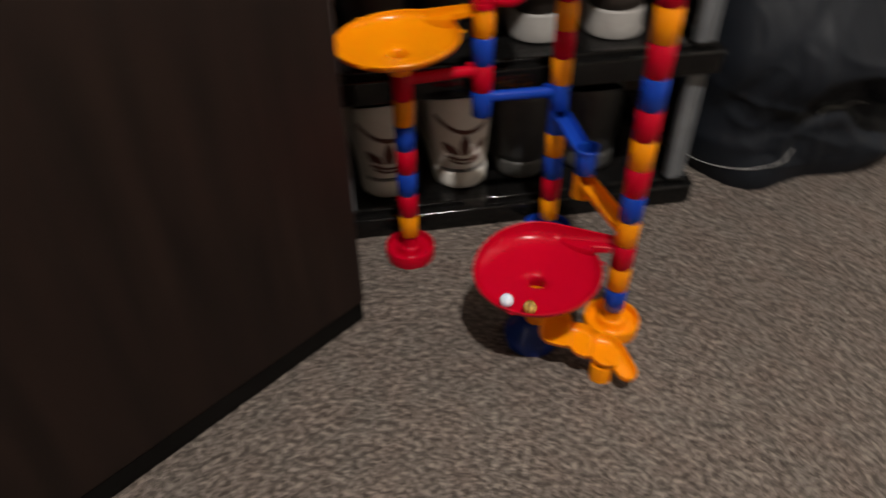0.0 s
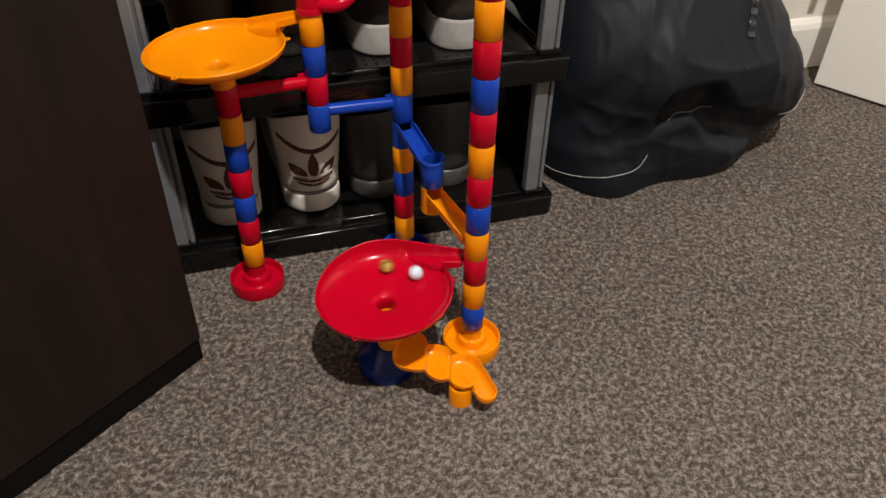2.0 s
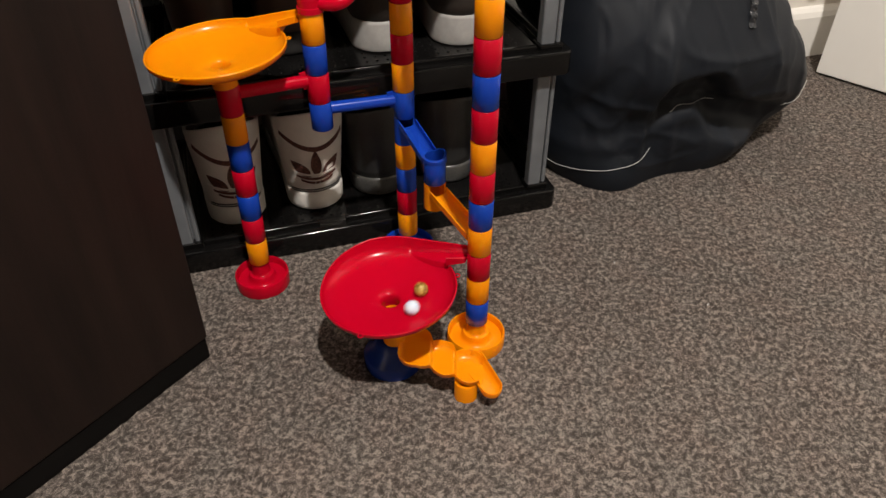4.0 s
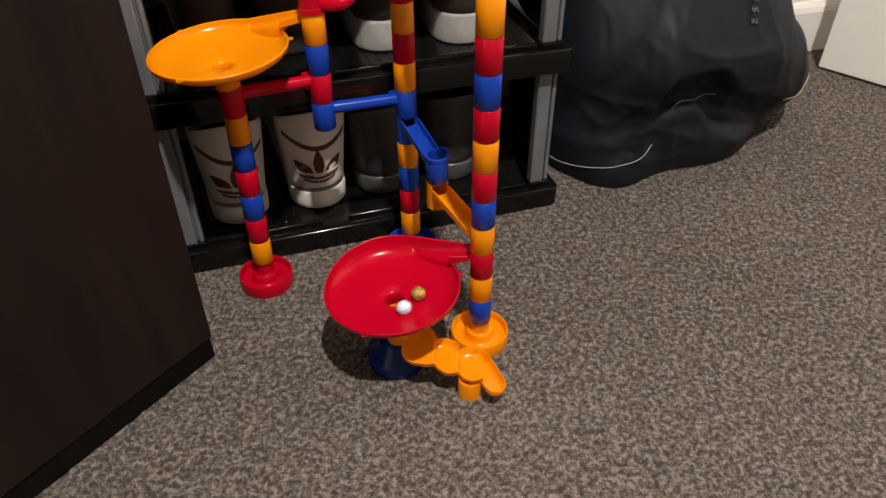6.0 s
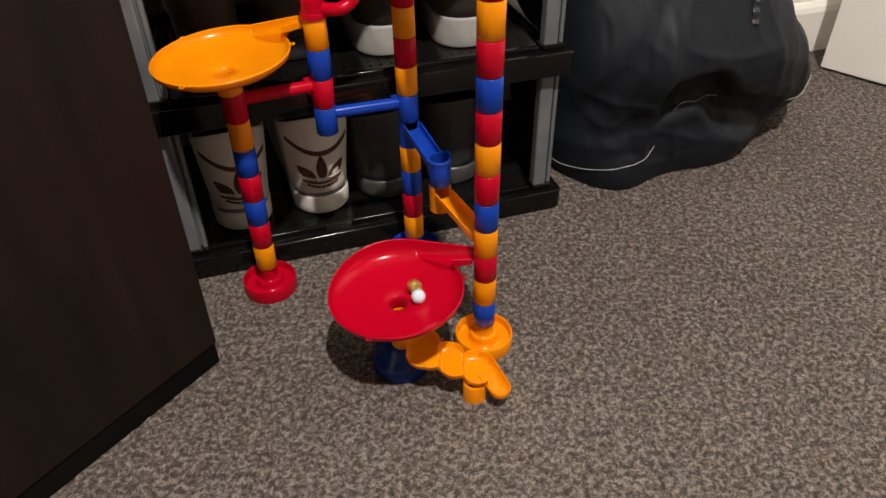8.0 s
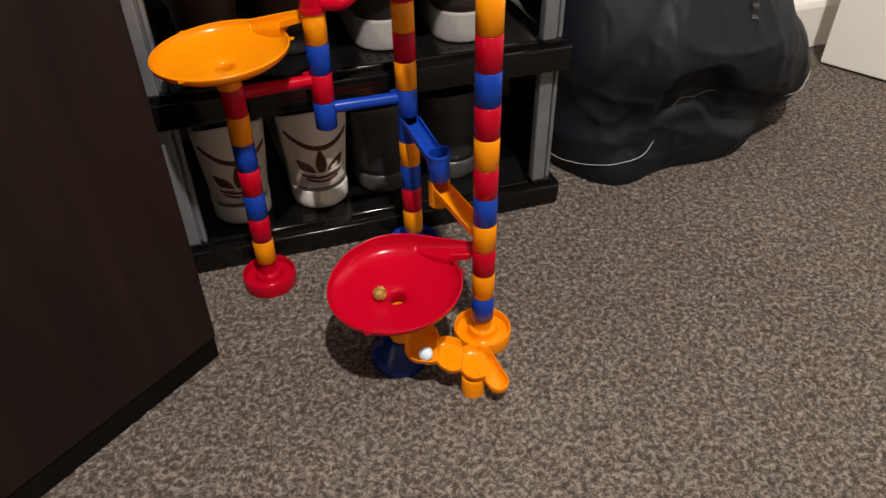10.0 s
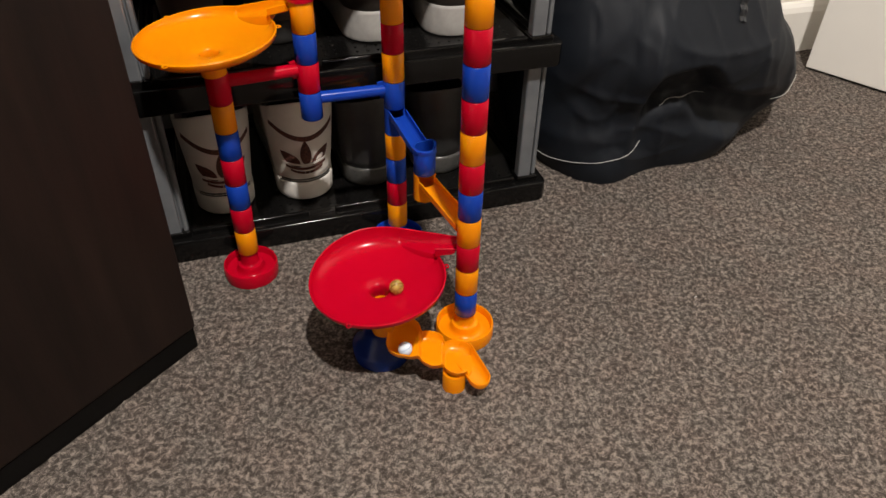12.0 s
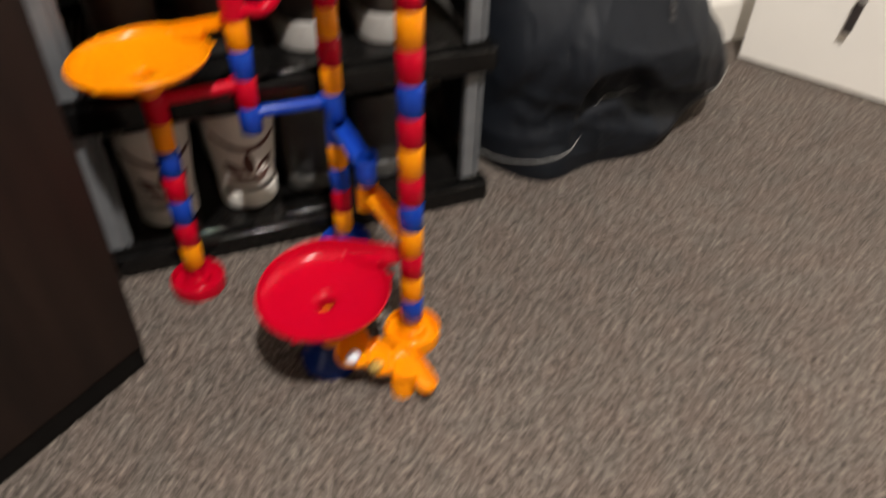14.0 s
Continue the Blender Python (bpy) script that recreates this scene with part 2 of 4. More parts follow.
def skirting(u0, u1):
    bm = sweep([(u0, 0.325, 0), (u1, 0.325, 0)], [(0.0, 0.0), (0.014, 0.0), (0.014, 0.075), (0.011, 0.084), (0.006, 0.09), (0.0, 0.092)])
    return bm


setting("baseboard", skirting(-1.9, 1.7), SKIRT, "white gloss-painted skirting board along the wall", "skirting board", RACK)
DOOR = Matrix.Translation((0.622, 0.672, 0)) @ Matrix.Rotation(math.atan2(-0.169, 0.18), 4, "Z")


def white_door():
    door = thing("door_1", "white painted door standing open over the carpet", "door", kind="structure", at=DOOR)
    part("door_leaf", box(0, 0.76, 0.0, 0.04, 0.004, 2.0, 0.002), WHITE, door, smooth=False)
    return door


white_door()

CAB_DIR = Vector((-0.050, -0.0735, 0)).normalized()
CAB = Matrix.Translation((-0.2690, -0.0275, 0)) @ Matrix.Rotation(math.atan2(CAB_DIR.y, CAB_DIR.x), 4, "Z")


def dark_cabinet():
    """Local x runs along the visible side towards the viewer, y goes away from the open floor behind it."""
    cab = thing("cabinet", "tall dark brown wood-veneer cabinet on a black plinth", "cabinet", at=CAB)
    for name, bm in (("side_panel", box(0.001, 0.62, -0.026, -0.003, 0.028, 1.5, 0.0015)), ("body", box(0.004, 0.62, -0.5, -0.0265, 0.032, 1.495, 0.0015))):
        part(name, bm, CABINET, cab, smooth=False).rotation_euler = (-0.012, 0, 0)
    part("plinth", box(0.0025, 0.612, -0.48, -0.0045, 0.0, 0.0278, 0.001), PLINTH, cab, "black plinth under the side panel", smooth=False)
    return cab


dark_cabinet()


# ---- shoe rack ----
WIDE, DEEP, LIP, END = 0.470, 0.29, 0.028, 0.005


def tray_loop(inset, n=5):
    """The tray's plan, a rectangle with rounded corners, drawn in by an inset."""
    r = max(0.002, 0.010 - inset)
    out = []
    for cu, cv, a0 in ((END - inset - r, DEEP - inset - r, 0), (-WIDE + inset + r, DEEP - inset - r, 90), (-WIDE + inset + r, inset + r, 180), (END - inset - r, inset + r, 270)):
        for i in range(n + 1):
            a = radians(a0 + 90 * i / n)
            out.append((cu + r * math.cos(a), cv + r * math.sin(a)))
    return out


def rack_tray():
    """A black moulded tray: a skirt, a flat ledge all round and a sunken floor."""
    bm = bmesh.new()
    rings = [[bm.verts.new((u, v, z)) for u, v in tray_loop(e)] for e, z in ((0.001, 0), (0, 0.002), (0, LIP - 0.0024), (0.0002, LIP - 0.0014), (0.0007, LIP - 0.0007), (0.0014, LIP - 0.0002), (0.0024, LIP), (0.0125, LIP - 0.0006), (0.024, LIP - 0.0008), (0.0256, LIP - 0.002), (0.027, 0.0222), (0.0285, 0.0218))]
    n = len(rings[0])
    for a, b in zip(rings, rings[1:]):
        for i in range(n):
            bm.faces.new((a[i], a[(i + 1) % n], b[(i + 1) % n], b[i]))
    bm.faces.new(rings[0])
    bm.faces.new(rings[-1])
    return bm


def tray_studs():
    """Rows of small raised studs on the tray's floor."""
    bm = bmesh.new()
    for i in range(33):
        for j in range(18):
            u, v = -WIDE + 0.040 + i * 0.012, 0.040 + j * 0.0124
            low = [bm.verts.new((u + 0.0019 * math.cos(k * math.pi / 3), v + 0.0019 * math.sin(k * math.pi / 3), 0.0215)) for k in range(6)]
            top = [bm.verts.new((u + 0.0012 * math.cos(k * math.pi / 3), v + 0.0012 * math.sin(k * math.pi / 3), 0.0227)) for k in range(6)]
            bm.faces.new(top)
            for k in range(6):
                bm.faces.new((low[k], low[(k + 1) % 6], top[(k + 1) % 6], top[k]))
    return bm


def post_piece(u, v, z0, z1):
    """A ribbed post: a broad face, a narrow return and a slot between them, on a small foot."""
    bm = box(u - 0.012, u + 0.005, v - 0.007, v + 0.007, z0, z1, 0.002)
    box(u + 0.0075, u + 0.0125, v - 0.005, v + 0.010, z0, z1, 0.001, 1, bm)
    box(u + 0.004, u + 0.009, v + 0.001, v + 0.005, z0, z1, 0.0005, 1, bm)
    return bm


def shoe_rack():
    rack = thing("shoe_rack", "black plastic shoe rack with grey posts, full of shoes", "shoe rack", at=RACK)
    bars = [(-WIDE + 0.030, -0.304, 0.0135, 0.0195), (-0.272, -0.036, 0.0135, 0.0195), (-WIDE + 0.030, -0.036, DEEP - 0.0195, DEEP - 0.0135),
            (-WIDE + 0.0135, -WIDE + 0.0195, 0.040, DEEP - 0.040), (-0.0195, -0.0135, 0.040, DEEP - 0.040)]
    # the tiers at 0.57 and 0.76 are unseen, added to shade the wall behind
    for z in (0.0, 0.19, 0.38, 0.57, 0.76):
        tray = part("tray", rack_tray(), BLACK, rack, "glossy black moulded plastic tray", sharp=60)
        tray.location = (0, 0, z)
        for u0, u1, v0, v1 in bars:
            part("rib", box(u0, u1, v0, v1, LIP - 0.003, LIP + 0.0055, 0.0018, 4), BLACK, tray, sharp=60)
        tagged(part("studs", tray_studs(), BLACK, tray, "rows of small studs", smooth=False), kind="stuff")
        for u in (-WIDE + 0.014, -0.020):
            for v in (0.019, DEEP - 0.02):
                part("socket", box(u - 0.0135, u + 0.0145, v - 0.0095, v + 0.0125, LIP - 0.002, LIP + 0.007, 0.002), BLACK, tray, "moulded socket of a post", smooth=False)
    # posts from 0.38 upwards carry the added tiers
    for u in (-WIDE + 0.014, -0.020):
        for v in (0.019, DEEP - 0.02):
            for z0, z1 in ((z + LIP + 0.004, z + 0.192) for z in (0.0, 0.19, 0.38, 0.57)):
                part("post", post_piece(u, v, z0, z1), GREY, rack, "grey flat-sided plastic post", smooth=False)
    return rack


shoe_rack()


# ---- shoes ----
def heel_depth(x, w, deep=0.034):
    return deep * (1 - math.sqrt(max(0.0, 1 - min(1, abs(x) / w) ** 2)))


def half_width(y, wide, long):
    """Half the width of a shoe at y from its heel."""
    if y < 0.034:
        return max(0.001, wide * math.sqrt(max(0.0, 1 - ((0.034 - y) / 0.034) ** 2)))
    ball = 1 + 0.10 * math.exp(-(((y - 0.66 * long) / 0.075) ** 2)) - 0.08 * math.exp(-(((y - 0.4 * long) / 0.05) ** 2))
    tip = max(0.0, (y - 0.78 * long) / (0.22 * long))
    return max(0.001, wide * ball * math.sqrt(max(0.0, 1 - tip**2.2)))


def outline(wide, long, n=22):
    ys = [long * (0.5 - 0.5 * math.cos(math.pi * i / n)) for i in range(n + 1)]
    right = [(half_width(y, wide, long), y) for y in ys]
    return right + [(-x, y) for x, y in reversed(right[1:-1])]


def slab(loop, levels):
    """Stacks scaled copies of a plan loop: levels of (z, grow)."""
    bm = bmesh.new()
    rings = []
    for z, grow in levels:
        cy = sum(p[1] for p in loop) / len(loop)
        rings.append([bm.verts.new((x * (1 + grow / 0.04), cy + (y - cy) * (1 + grow / 0.13), z)) for x, y in loop])
    n = len(loop)
    for a, b in zip(rings, rings[1:]):
        for i in range(n):
            bm.faces.new((a[i], a[(i + 1) % n], b[(i + 1) % n], b[i]))
    bm.faces.new(rings[0])
    bm.faces.new(rings[-1])
    return bm


def spread(y, s, flare):
    """How far the upper stands out at y from the heel and s of its height: an open collar behind, a closed vamp ahead."""
    f = min(1, max(0, (y - 0.095) / 0.05))
    f = f * f * (3 - 2 * f)
    return (1 - f) * (1 + flare * s - 0.45 * flare * s**3) + f * math.sqrt(max(0.0, 1 - 0.998 * s * s))


def shoe_upper(wide, long, heel, toe, z0, flare):
    """Heel counter, open collar and vamp as one shell with a real opening."""
    bm = bmesh.new()
    loop, ns = outline(wide * 0.97, long, 34), 14
    rings = []
    for k in range(ns + 1):
        s = k / ns
        ring = []
        for x, y in loop:
            f = min(1, max(0, (y / long - 0.30) / 0.6))
            h = heel * (1 - f) ** 1.3 + toe * (1 - (1 - f) ** 1.3) - 0.016 * math.sin(math.pi * min(1, y / (0.40 * long))) * (1 - f)
            ring.append(bm.verts.new((x * spread(y, s, flare), 0.002 + y * 0.985 - 0.003 * math.sin(math.pi * s) * (y < 0.034), z0 + h * math.sin(s * math.pi / 2) ** 0.9)))
        rings.append(ring)
    n = len(loop)
    for a, b in zip(rings, rings[1:]):
        for i in range(n):
            bm.faces.new((a[i], a[(i + 1) % n], b[(i + 1) % n], b[i]))
    return bm


def shoe(label, m, upper, sole, wide=0.035, long=0.275, heel=0.075, toe=0.045, thick=0.026, flare=0.2, tuck=0.0, group="shoes on the rack"):
    ob = thing("shoe", label, "shoe", group, at=m)
    part("sole", slab(outline(wide, long), [(0, -0.002 - tuck), (0.003, -tuck * 0.7), (thick * 0.35, -tuck * 0.15), (thick - 0.004, 0.0008), (thick - 0.001, 0.0), (thick, -0.002)]), sole, ob, "rubber cupsole")
    up = part("upper", shoe_upper(wide, long, heel, toe, thick - 0.004, flare), upper, ob)
    mod = up.modifiers.new("thickness", "SOLIDIFY")
    mod.thickness, mod.offset = 0.004, -1
    part("lining", slab([(x * 0.84, y * 0.5 + 0.008) for x, y in outline(wide, long)], [(thick, 0), (thick + heel * 0.35, 0.0)]), DARKFAB, ob, "dark lining")
    return ob


def heel_patch(ob, shape, mat, name, wide, thick, heel, flare=0.35, off=0.0009, label=""):
    """Lays a flat outline of (x, z) on the rounded heel."""
    bm = bmesh.new()

    def lay(x, z, o):
        s = 2 / math.pi * math.asin(min(1.0, max(0.0, (z - thick + 0.004) / heel)) ** (1 / 0.9))
        w = wide * 0.97 * spread(0, s, flare)
        return (x, 0.002 + heel_depth(x, w) * 0.985 - 0.003 * math.sin(math.pi * s) - o, z)

    front = [bm.verts.new(lay(x, z, off)) for x, z in shape]
    back = [bm.verts.new(lay(x, z, -0.001)) for x, z in shape]
    n = len(shape)
    bm.faces.new(front)
    for i in range(n):
        bm.faces.new((front[i], front[(i + 1) % n], back[(i + 1) % n], back[i]))
    part(name, bm, mat, ob, label, smooth=False)


def heel_band(ob, top, drop, mat, name, wide, thick, heel, flare, off=0.0009, label=""):
    """A strip of even depth laid round the heel below a line of (x, z)."""
    bm = bmesh.new()

    def lay(x, z, o):
        s = 2 / math.pi * math.asin(min(1.0, max(0.0, (z - thick + 0.004) / heel)) ** (1 / 0.9))
        w = wide * 0.97 * spread(0, s, flare)
        return (x, 0.002 + heel_depth(x, w) * 0.985 - 0.003 * math.sin(math.pi * s) - o, z)

    rows = [[bm.verts.new(lay(x, z - drop * k / 2, o)) for k, o in ((0, -0.001), (0, off), (1, off), (2, off), (2, -0.001))] for x, z in top]
    for a, b in zip(rows, rows[1:]):
        for i in range(4):
            bm.faces.new((a[i], a[i + 1], b[i + 1], b[i]))
    part(name, bm, mat, ob, label)


def leaf(cx, cz, length, width, tilt, n=8):
    pts = []
    for i in range(2 * n):
        t = i / n if i < n else (2 * n - i) / n
        side = 1 if i < n else -1
        w = width * math.sin(math.pi * t) ** 0.8 * (0.6 + 0.4 * (1 - t)) * side
        a, b = w, length * t
        pts.append((cx + a * math.cos(tilt) + b * math.sin(tilt), cz - a * math.sin(tilt) + b * math.cos(tilt)))
    return pts


def white_shoe(m, label):
    ob = shoe(label, m, LEATHER, RUBBER, 0.0355, 0.285, 0.112, 0.052, 0.027, 0.42)
    args = dict(wide=0.0355, thick=0.027, heel=0.112, flare=0.42)
    for tilt, dx, long in ((-0.74, -0.0075, 0.031), (0.0, 0.0, 0.037), (0.74, 0.0075, 0.031)):
        heel_patch(ob, leaf(dx, 0.0490, long, 0.0082, tilt, 10), BROWN, "leaf_mark", label="brown leaf-shaped mark", **args)
    for k in range(3):
        z = 0.0530 - 0.0058 * k
        w = 0.0285 - 0.0045 * k
        for lo, hi in ((-1.0, -0.16), (-0.12, 0.12), (0.16, 1.0)) if k == 2 else ((-1.0, 1.0),):
            shape = [(w * (lo + (hi - lo) * i / 12), z + 0.005 * (lo + (hi - lo) * i / 12) ** 2) for i in range(13)]
            heel_band(ob, shape, 0.0027, LEATHER if k == 0 else BROWN, "stripe_mark", off=0.0013, label="thin stripe across the mark", **args)
    shape = [(-0.037 + 0.074 * i / 20, 0.0905 + 0.021 * (abs(i - 11) / 11) ** 2) for i in range(21)]
    heel_band(ob, shape, 0.0062, BROWN, "collar_trim", label="brown collar trim", **args)
    for z in (0.0305, 0.0275):
        shape = [(-0.030 + 0.060 * i / 16, z) for i in range(17)]
        heel_band(ob, shape, 0.0008, GREYSOLE, "seam", off=0.0016, label="seam above the sole", **args)
    return ob


def on_rack(u, v, z, turn=0):
    return RACK @ pose(u, v, z, 0, 0, turn)


white_shoe(on_rack(-0.394, 0.049, 0.0235, 4), "worn white leather trainer with brown trim, heel to the front")
white_shoe(on_rack(-0.296, 0.052, 0.0235, 2), "white leather trainer with brown trim, heel in the light")
shoe("black leather shoe with a grey sole edge on the lower shelf", on_rack(-0.210, 0.060, 0.0235, 2), DARKSHOE, GREYSOLE, 0.036, 0.28, 0.10, flare=0.3)
shoe("black leather shoe with a grey sole edge beside a post", on_rack(-0.117, 0.062, 0.0235, -2), DARKSHOE, GREYSOLE, 0.036, 0.28, 0.10, flare=0.3)
shoe("dark brown shoe with a thick white sole on the middle shelf", on_rack(-0.196, 0.071, 0.2135, 2), BROWNSHOE, SHADED_RUBBER, 0.0345, 0.28, 0.115, 0.05, 0.034, flare=0.05, tuck=-0.0035)
shoe("dark brown shoe with a thick white sole beside its pair", on_rack(-0.104, 0.063, 0.2135, -2), BROWNSHOE, SHADED_RUBBER, 0.0345, 0.28, 0.115, 0.05, 0.034, flare=0.05, tuck=-0.0035)
shoe("tan shoe in the dark of the middle shelf", on_rack(-0.392, 0.09, 0.2135, 3), SHADED_TAN, DARKFAB, 0.034, 0.25, 0.07)
shoe("tan shoe half hidden behind the upper funnel", on_rack(-0.305, 0.09, 0.2135, -3), SHADED_TAN, DARKFAB, 0.034, 0.25, 0.07)


# ---- black bag ----
def ease(x, lo, hi):
    t = min(1.0, max(0.0, (x - lo) / (hi - lo)))
    return t * t * (3 - 2 * t)


def glide(x, xs, ys):
    """A smooth curve through the points, flat-footed between them."""
    i = max(0, min(len(xs) - 2, int(np.searchsorted(xs, x)) - 1))
    h = xs[i + 1] - xs[i]
    t = min(1.0, max(0.0, (x - xs[i]) / h))
    m = [(ys[min(k + 1, len(ys) - 1)] - ys[max(k - 1, 0)]) / (xs[min(k + 1, len(xs) - 1)] - xs[max(k - 1, 0)]) for k in (i, i + 1)]
    return (2 * t**3 - 3 * t**2 + 1) * ys[i] + (t**3 - 2 * t**2 + t) * h * m[0] + (3 * t**2 - 2 * t**3) * ys[i + 1] + (t**3 - t**2) * h * m[1]


BAG_Z = [0, 0.03, 0.06, 0.078, 0.115, 0.167, 0.207, 0.30, 0.45, 0.62]
BAG_RIGHT = [0.176, 0.206, 0.246, 0.264, 0.248, 0.206, 0.168, 0.125, 0.100, 0.08]
BAG_LEFT = [0.168, 0.182, 0.187, 0.188, 0.188, 0.186, 0.183, 0.172, 0.15, 0.12]
BAG_FRONT = [0.118, 0.130, 0.140, 0.147, 0.164, 0.181, 0.168, 0.112, 0.072, 0.045]


def bag_surface(a, z):
    """A point of the sack at the angle a round it (0: right, -90: front) and the height z, in the rack's frame."""
    cu, cv = 0.20, 0.165
    c, s = math.cos(a), math.sin(a)
    side, rv = glide(z, BAG_Z, BAG_RIGHT if c > 0 else BAG_LEFT), glide(z, BAG_Z, BAG_FRONT)
    k = 1 / (abs(c) ** 2.6 + abs(s) ** 2.6) ** (1 / 2.6)
    p = Vector((cu + c * side * k, cv + s * rv * k, z))
    front = ease(-s, 0.05, 0.5)
    u = p.x
    push = 0.054 * math.exp(-(((u - 0.088) / 0.074) ** 2)) * (1 - ease(z, -0.02, 0.115)) + 0.024 * math.exp(-(((u - 0.26) / 0.08) ** 2)) * (1 - ease(z, 0.015, 0.08))
    # the upper panel hangs over a hollow, below which a lower panel comes forward again
    ridge = glide(min(0.42, max(0.05, u)), [0.05, 0.115, 0.175, 0.205, 0.245, 0.32, 0.42], [0.150, 0.152, 0.166, 0.168, 0.130, 0.104, 0.085])
    deep = (ridge - z) / 0.052
    push -= 0.030 * ease(u, 0.125, 0.155) * (1 - ease(u, 0.29, 0.40)) * ease(deep, -0.12, 0.35) * (1 - ease(deep, 0.75, 1.5))
    push += 0.007 * ease(u, 0.14, 0.18) * (1 - ease(u, 0.28, 0.36)) * math.exp(-(((z - 0.060) / 0.020) ** 2))
    # an upright fold, and slack creases on the panel beside the rack
    fold = 0.126 + 0.10 * (z - 0.12) * (z > 0.12)
    tall = ease(z, 0.03, 0.06) * (1 - ease(z, 0.20, 0.27))
    push += tall * (0.006 * math.exp(-(((u - fold) / 0.009) ** 2)) - 0.007 * math.exp(-(((u - fold + 0.024) / 0.011) ** 2)))
    push -= 0.008 * math.exp(-(((u - 0.055 - 0.5 * (z - 0.12)) / 0.016) ** 2)) * ease(z, 0.07, 0.12) * (1 - ease(z, 0.17, 0.22))
    push += 0.004 * math.exp(-(((z - 0.055 - 0.1 * u) / 0.012) ** 2)) * (1 - ease(u, 0.11, 0.14))
    soft = 0.006 * noise.noise(Vector((u * 7, p.y * 5, z * 6))) + 0.0016 * noise.noise(Vector((u * 26 + 5, p.y * 12, z * 19 + 3)))
    for fx, fz, amp, off in ((9, 4, 0.0042, 1.0), (5, 12, 0.0036, 7.0), (21, 15, 0.0016, 3.0)):
        crest = 1 - abs(noise.noise(Vector((u * fx + 0.5 * fz * z, p.y * 7, z * fz - 0.4 * fx * u + off)))) * 2.4
        soft += amp * max(0, crest) ** 4 - amp * 0.2
    near = min(1, z / 0.04)
    return p + Vector((0, -1, 0)) * push * front + Vector((c, s, 0)) * soft * near * (0.25 if c < -0.7 else 1)


def black_bag():
    bag = thing("bag", "large slumped black nylon bag with pale piping beside the rack", "bag", at=RACK)
    bm = bmesh.new()
    na, nz = 300, 160
    rows = [[bm.verts.new(bag_surface(2 * math.pi * i / na, 0.62 * (k / nz) ** 1.25)) for i in range(na)] for k in range(nz + 1)]
    for a, b in zip(rows, rows[1:]):
        for i in range(na):
            bm.faces.new((a[i], a[(i + 1) % na], b[(i + 1) % na], b[i]))
    bm.faces.new(rows[0])
    bm.faces.new(rows[-1])
    part("sack", bm, BAG, bag)

    def front_at(u, z):
        """The angle at which the front of the sack passes u."""
        lo, hi = radians(-178), radians(-2)
        for _ in range(40):
            mid = (lo + hi) / 2
            lo, hi = (mid, hi) if bag_surface(mid, z).x < u else (lo, mid)
        return (lo + hi) / 2

    def cord(stops):
        pts = []
        for u, z in smooth_path([(u, z, 0) for u, z in stops], 6) and [(q.x, q.y) for q in smooth_path([(u, z, 0) for u, z in stops], 6)]:
            a = front_at(u, z)
            pts.append(bag_surface(a, z) + Vector((math.cos(a) * 0.4, -0.9, 0.2)) * 0.0022)
        part("piping", sweep(smooth_path(pts[::3] + [pts[-1]], 4), disc(0.0005, 8)), PIPING, bag, "pale piping along a seam")

    cord([(0.024, 0.018), (0.045, 0.024), (0.070, 0.031), (0.100, 0.036), (0.126, 0.042), (0.138, 0.047), (0.146, 0.056)])
    cord([(0.166, 0.105), (0.174, 0.110), (0.186, 0.113), (0.210, 0.112), (0.240, 0.108)])
    cord([(0.366, 0.076), (0.388, 0.076), (0.407, 0.080), (0.417, 0.086), (0.422, 0.096)])
    p = bag_surface(front_at(0.250, 0.240), 0.240)
    glossy = varied("clear_glossy_film", (0.008, 0.009, 0.011), (0.03, 0.032, 0.036), 160, 0.06, 1.0, 220)
    fold = smooth_path([(0.000, 0.0012 if k % 2 else -0.0012, -0.028 + 0.0068 * k) for k in range(8)], 5)
    pull = part("zip_pull", sweep(fold, [(-0.0045, -0.0006), (0.0, -0.0016), (0.0045, -0.0006), (0.0045, 0.0006), (0.0, -0.0004), (-0.0045, 0.0006)], up=Vector((0, 1, 0))), glossy, bag, "glossy crumpled plastic pull tag")
    pull.matrix_local = Matrix.Translation(p + Vector((0.4, -0.8, 0)) * 0.007) @ pose(0, 0, 0, -26, 4, -10)
    return bag


black_bag()


def strap(label, m, long, wide, bend):
    ob = thing("hanging_strap", label, "strap", at=m)
    path = smooth_path([(bend, 0, long), (bend * 0.4, -0.004, long * 0.6), (0, 0, long * 0.25), (0, 0, 0)], 6)
    part("webbing", sweep(path, [(-wide / 2, -0.0012), (wide / 2, -0.0012), (wide / 2, 0.0012), (-wide / 2, 0.0012)], up=Vector((0, 1, 0))), STRAP, ob)
    part("buckle", box(-wide * 0.6, wide * 0.6, -0.003, 0.003, long * 0.24, long * 0.24 + 0.006, 0.0012), METAL, ob, "small metal buckle")
    return ob


STRAP = varied("dark_webbing", (0.02, 0.016, 0.016), (0.04, 0.032, 0.032), 90, 0.45, 0.2, 500)
strap("dark strap with a small buckle hanging over the white door", DOOR @ pose(0.160, -0.014, 0.102, 0, 6, 0), 0.22, 0.013, 0.012)
strap("dark strap hanging in front of the wall beside the door", RACK @ pose(0.626, 0.295, 0.146, 0, 4, 0), 0.22, 0.013, 0.008)


def lint(x, y, turn):
    bm = sweep(smooth_path([(0, 0, 0), (0.0015, 0.0012, 0.0008), (0.003, 0.0004, 0.0002)], 4), disc(0.0004, 6))
    ob = part("lint_speck", bm, PIPING)
    ob.matrix_world = pose(x, y, 0.0022, 0, 0, turn)
    tagged(ob, "tiny pale speck of lint on the carpet", "lint", "lint specks")


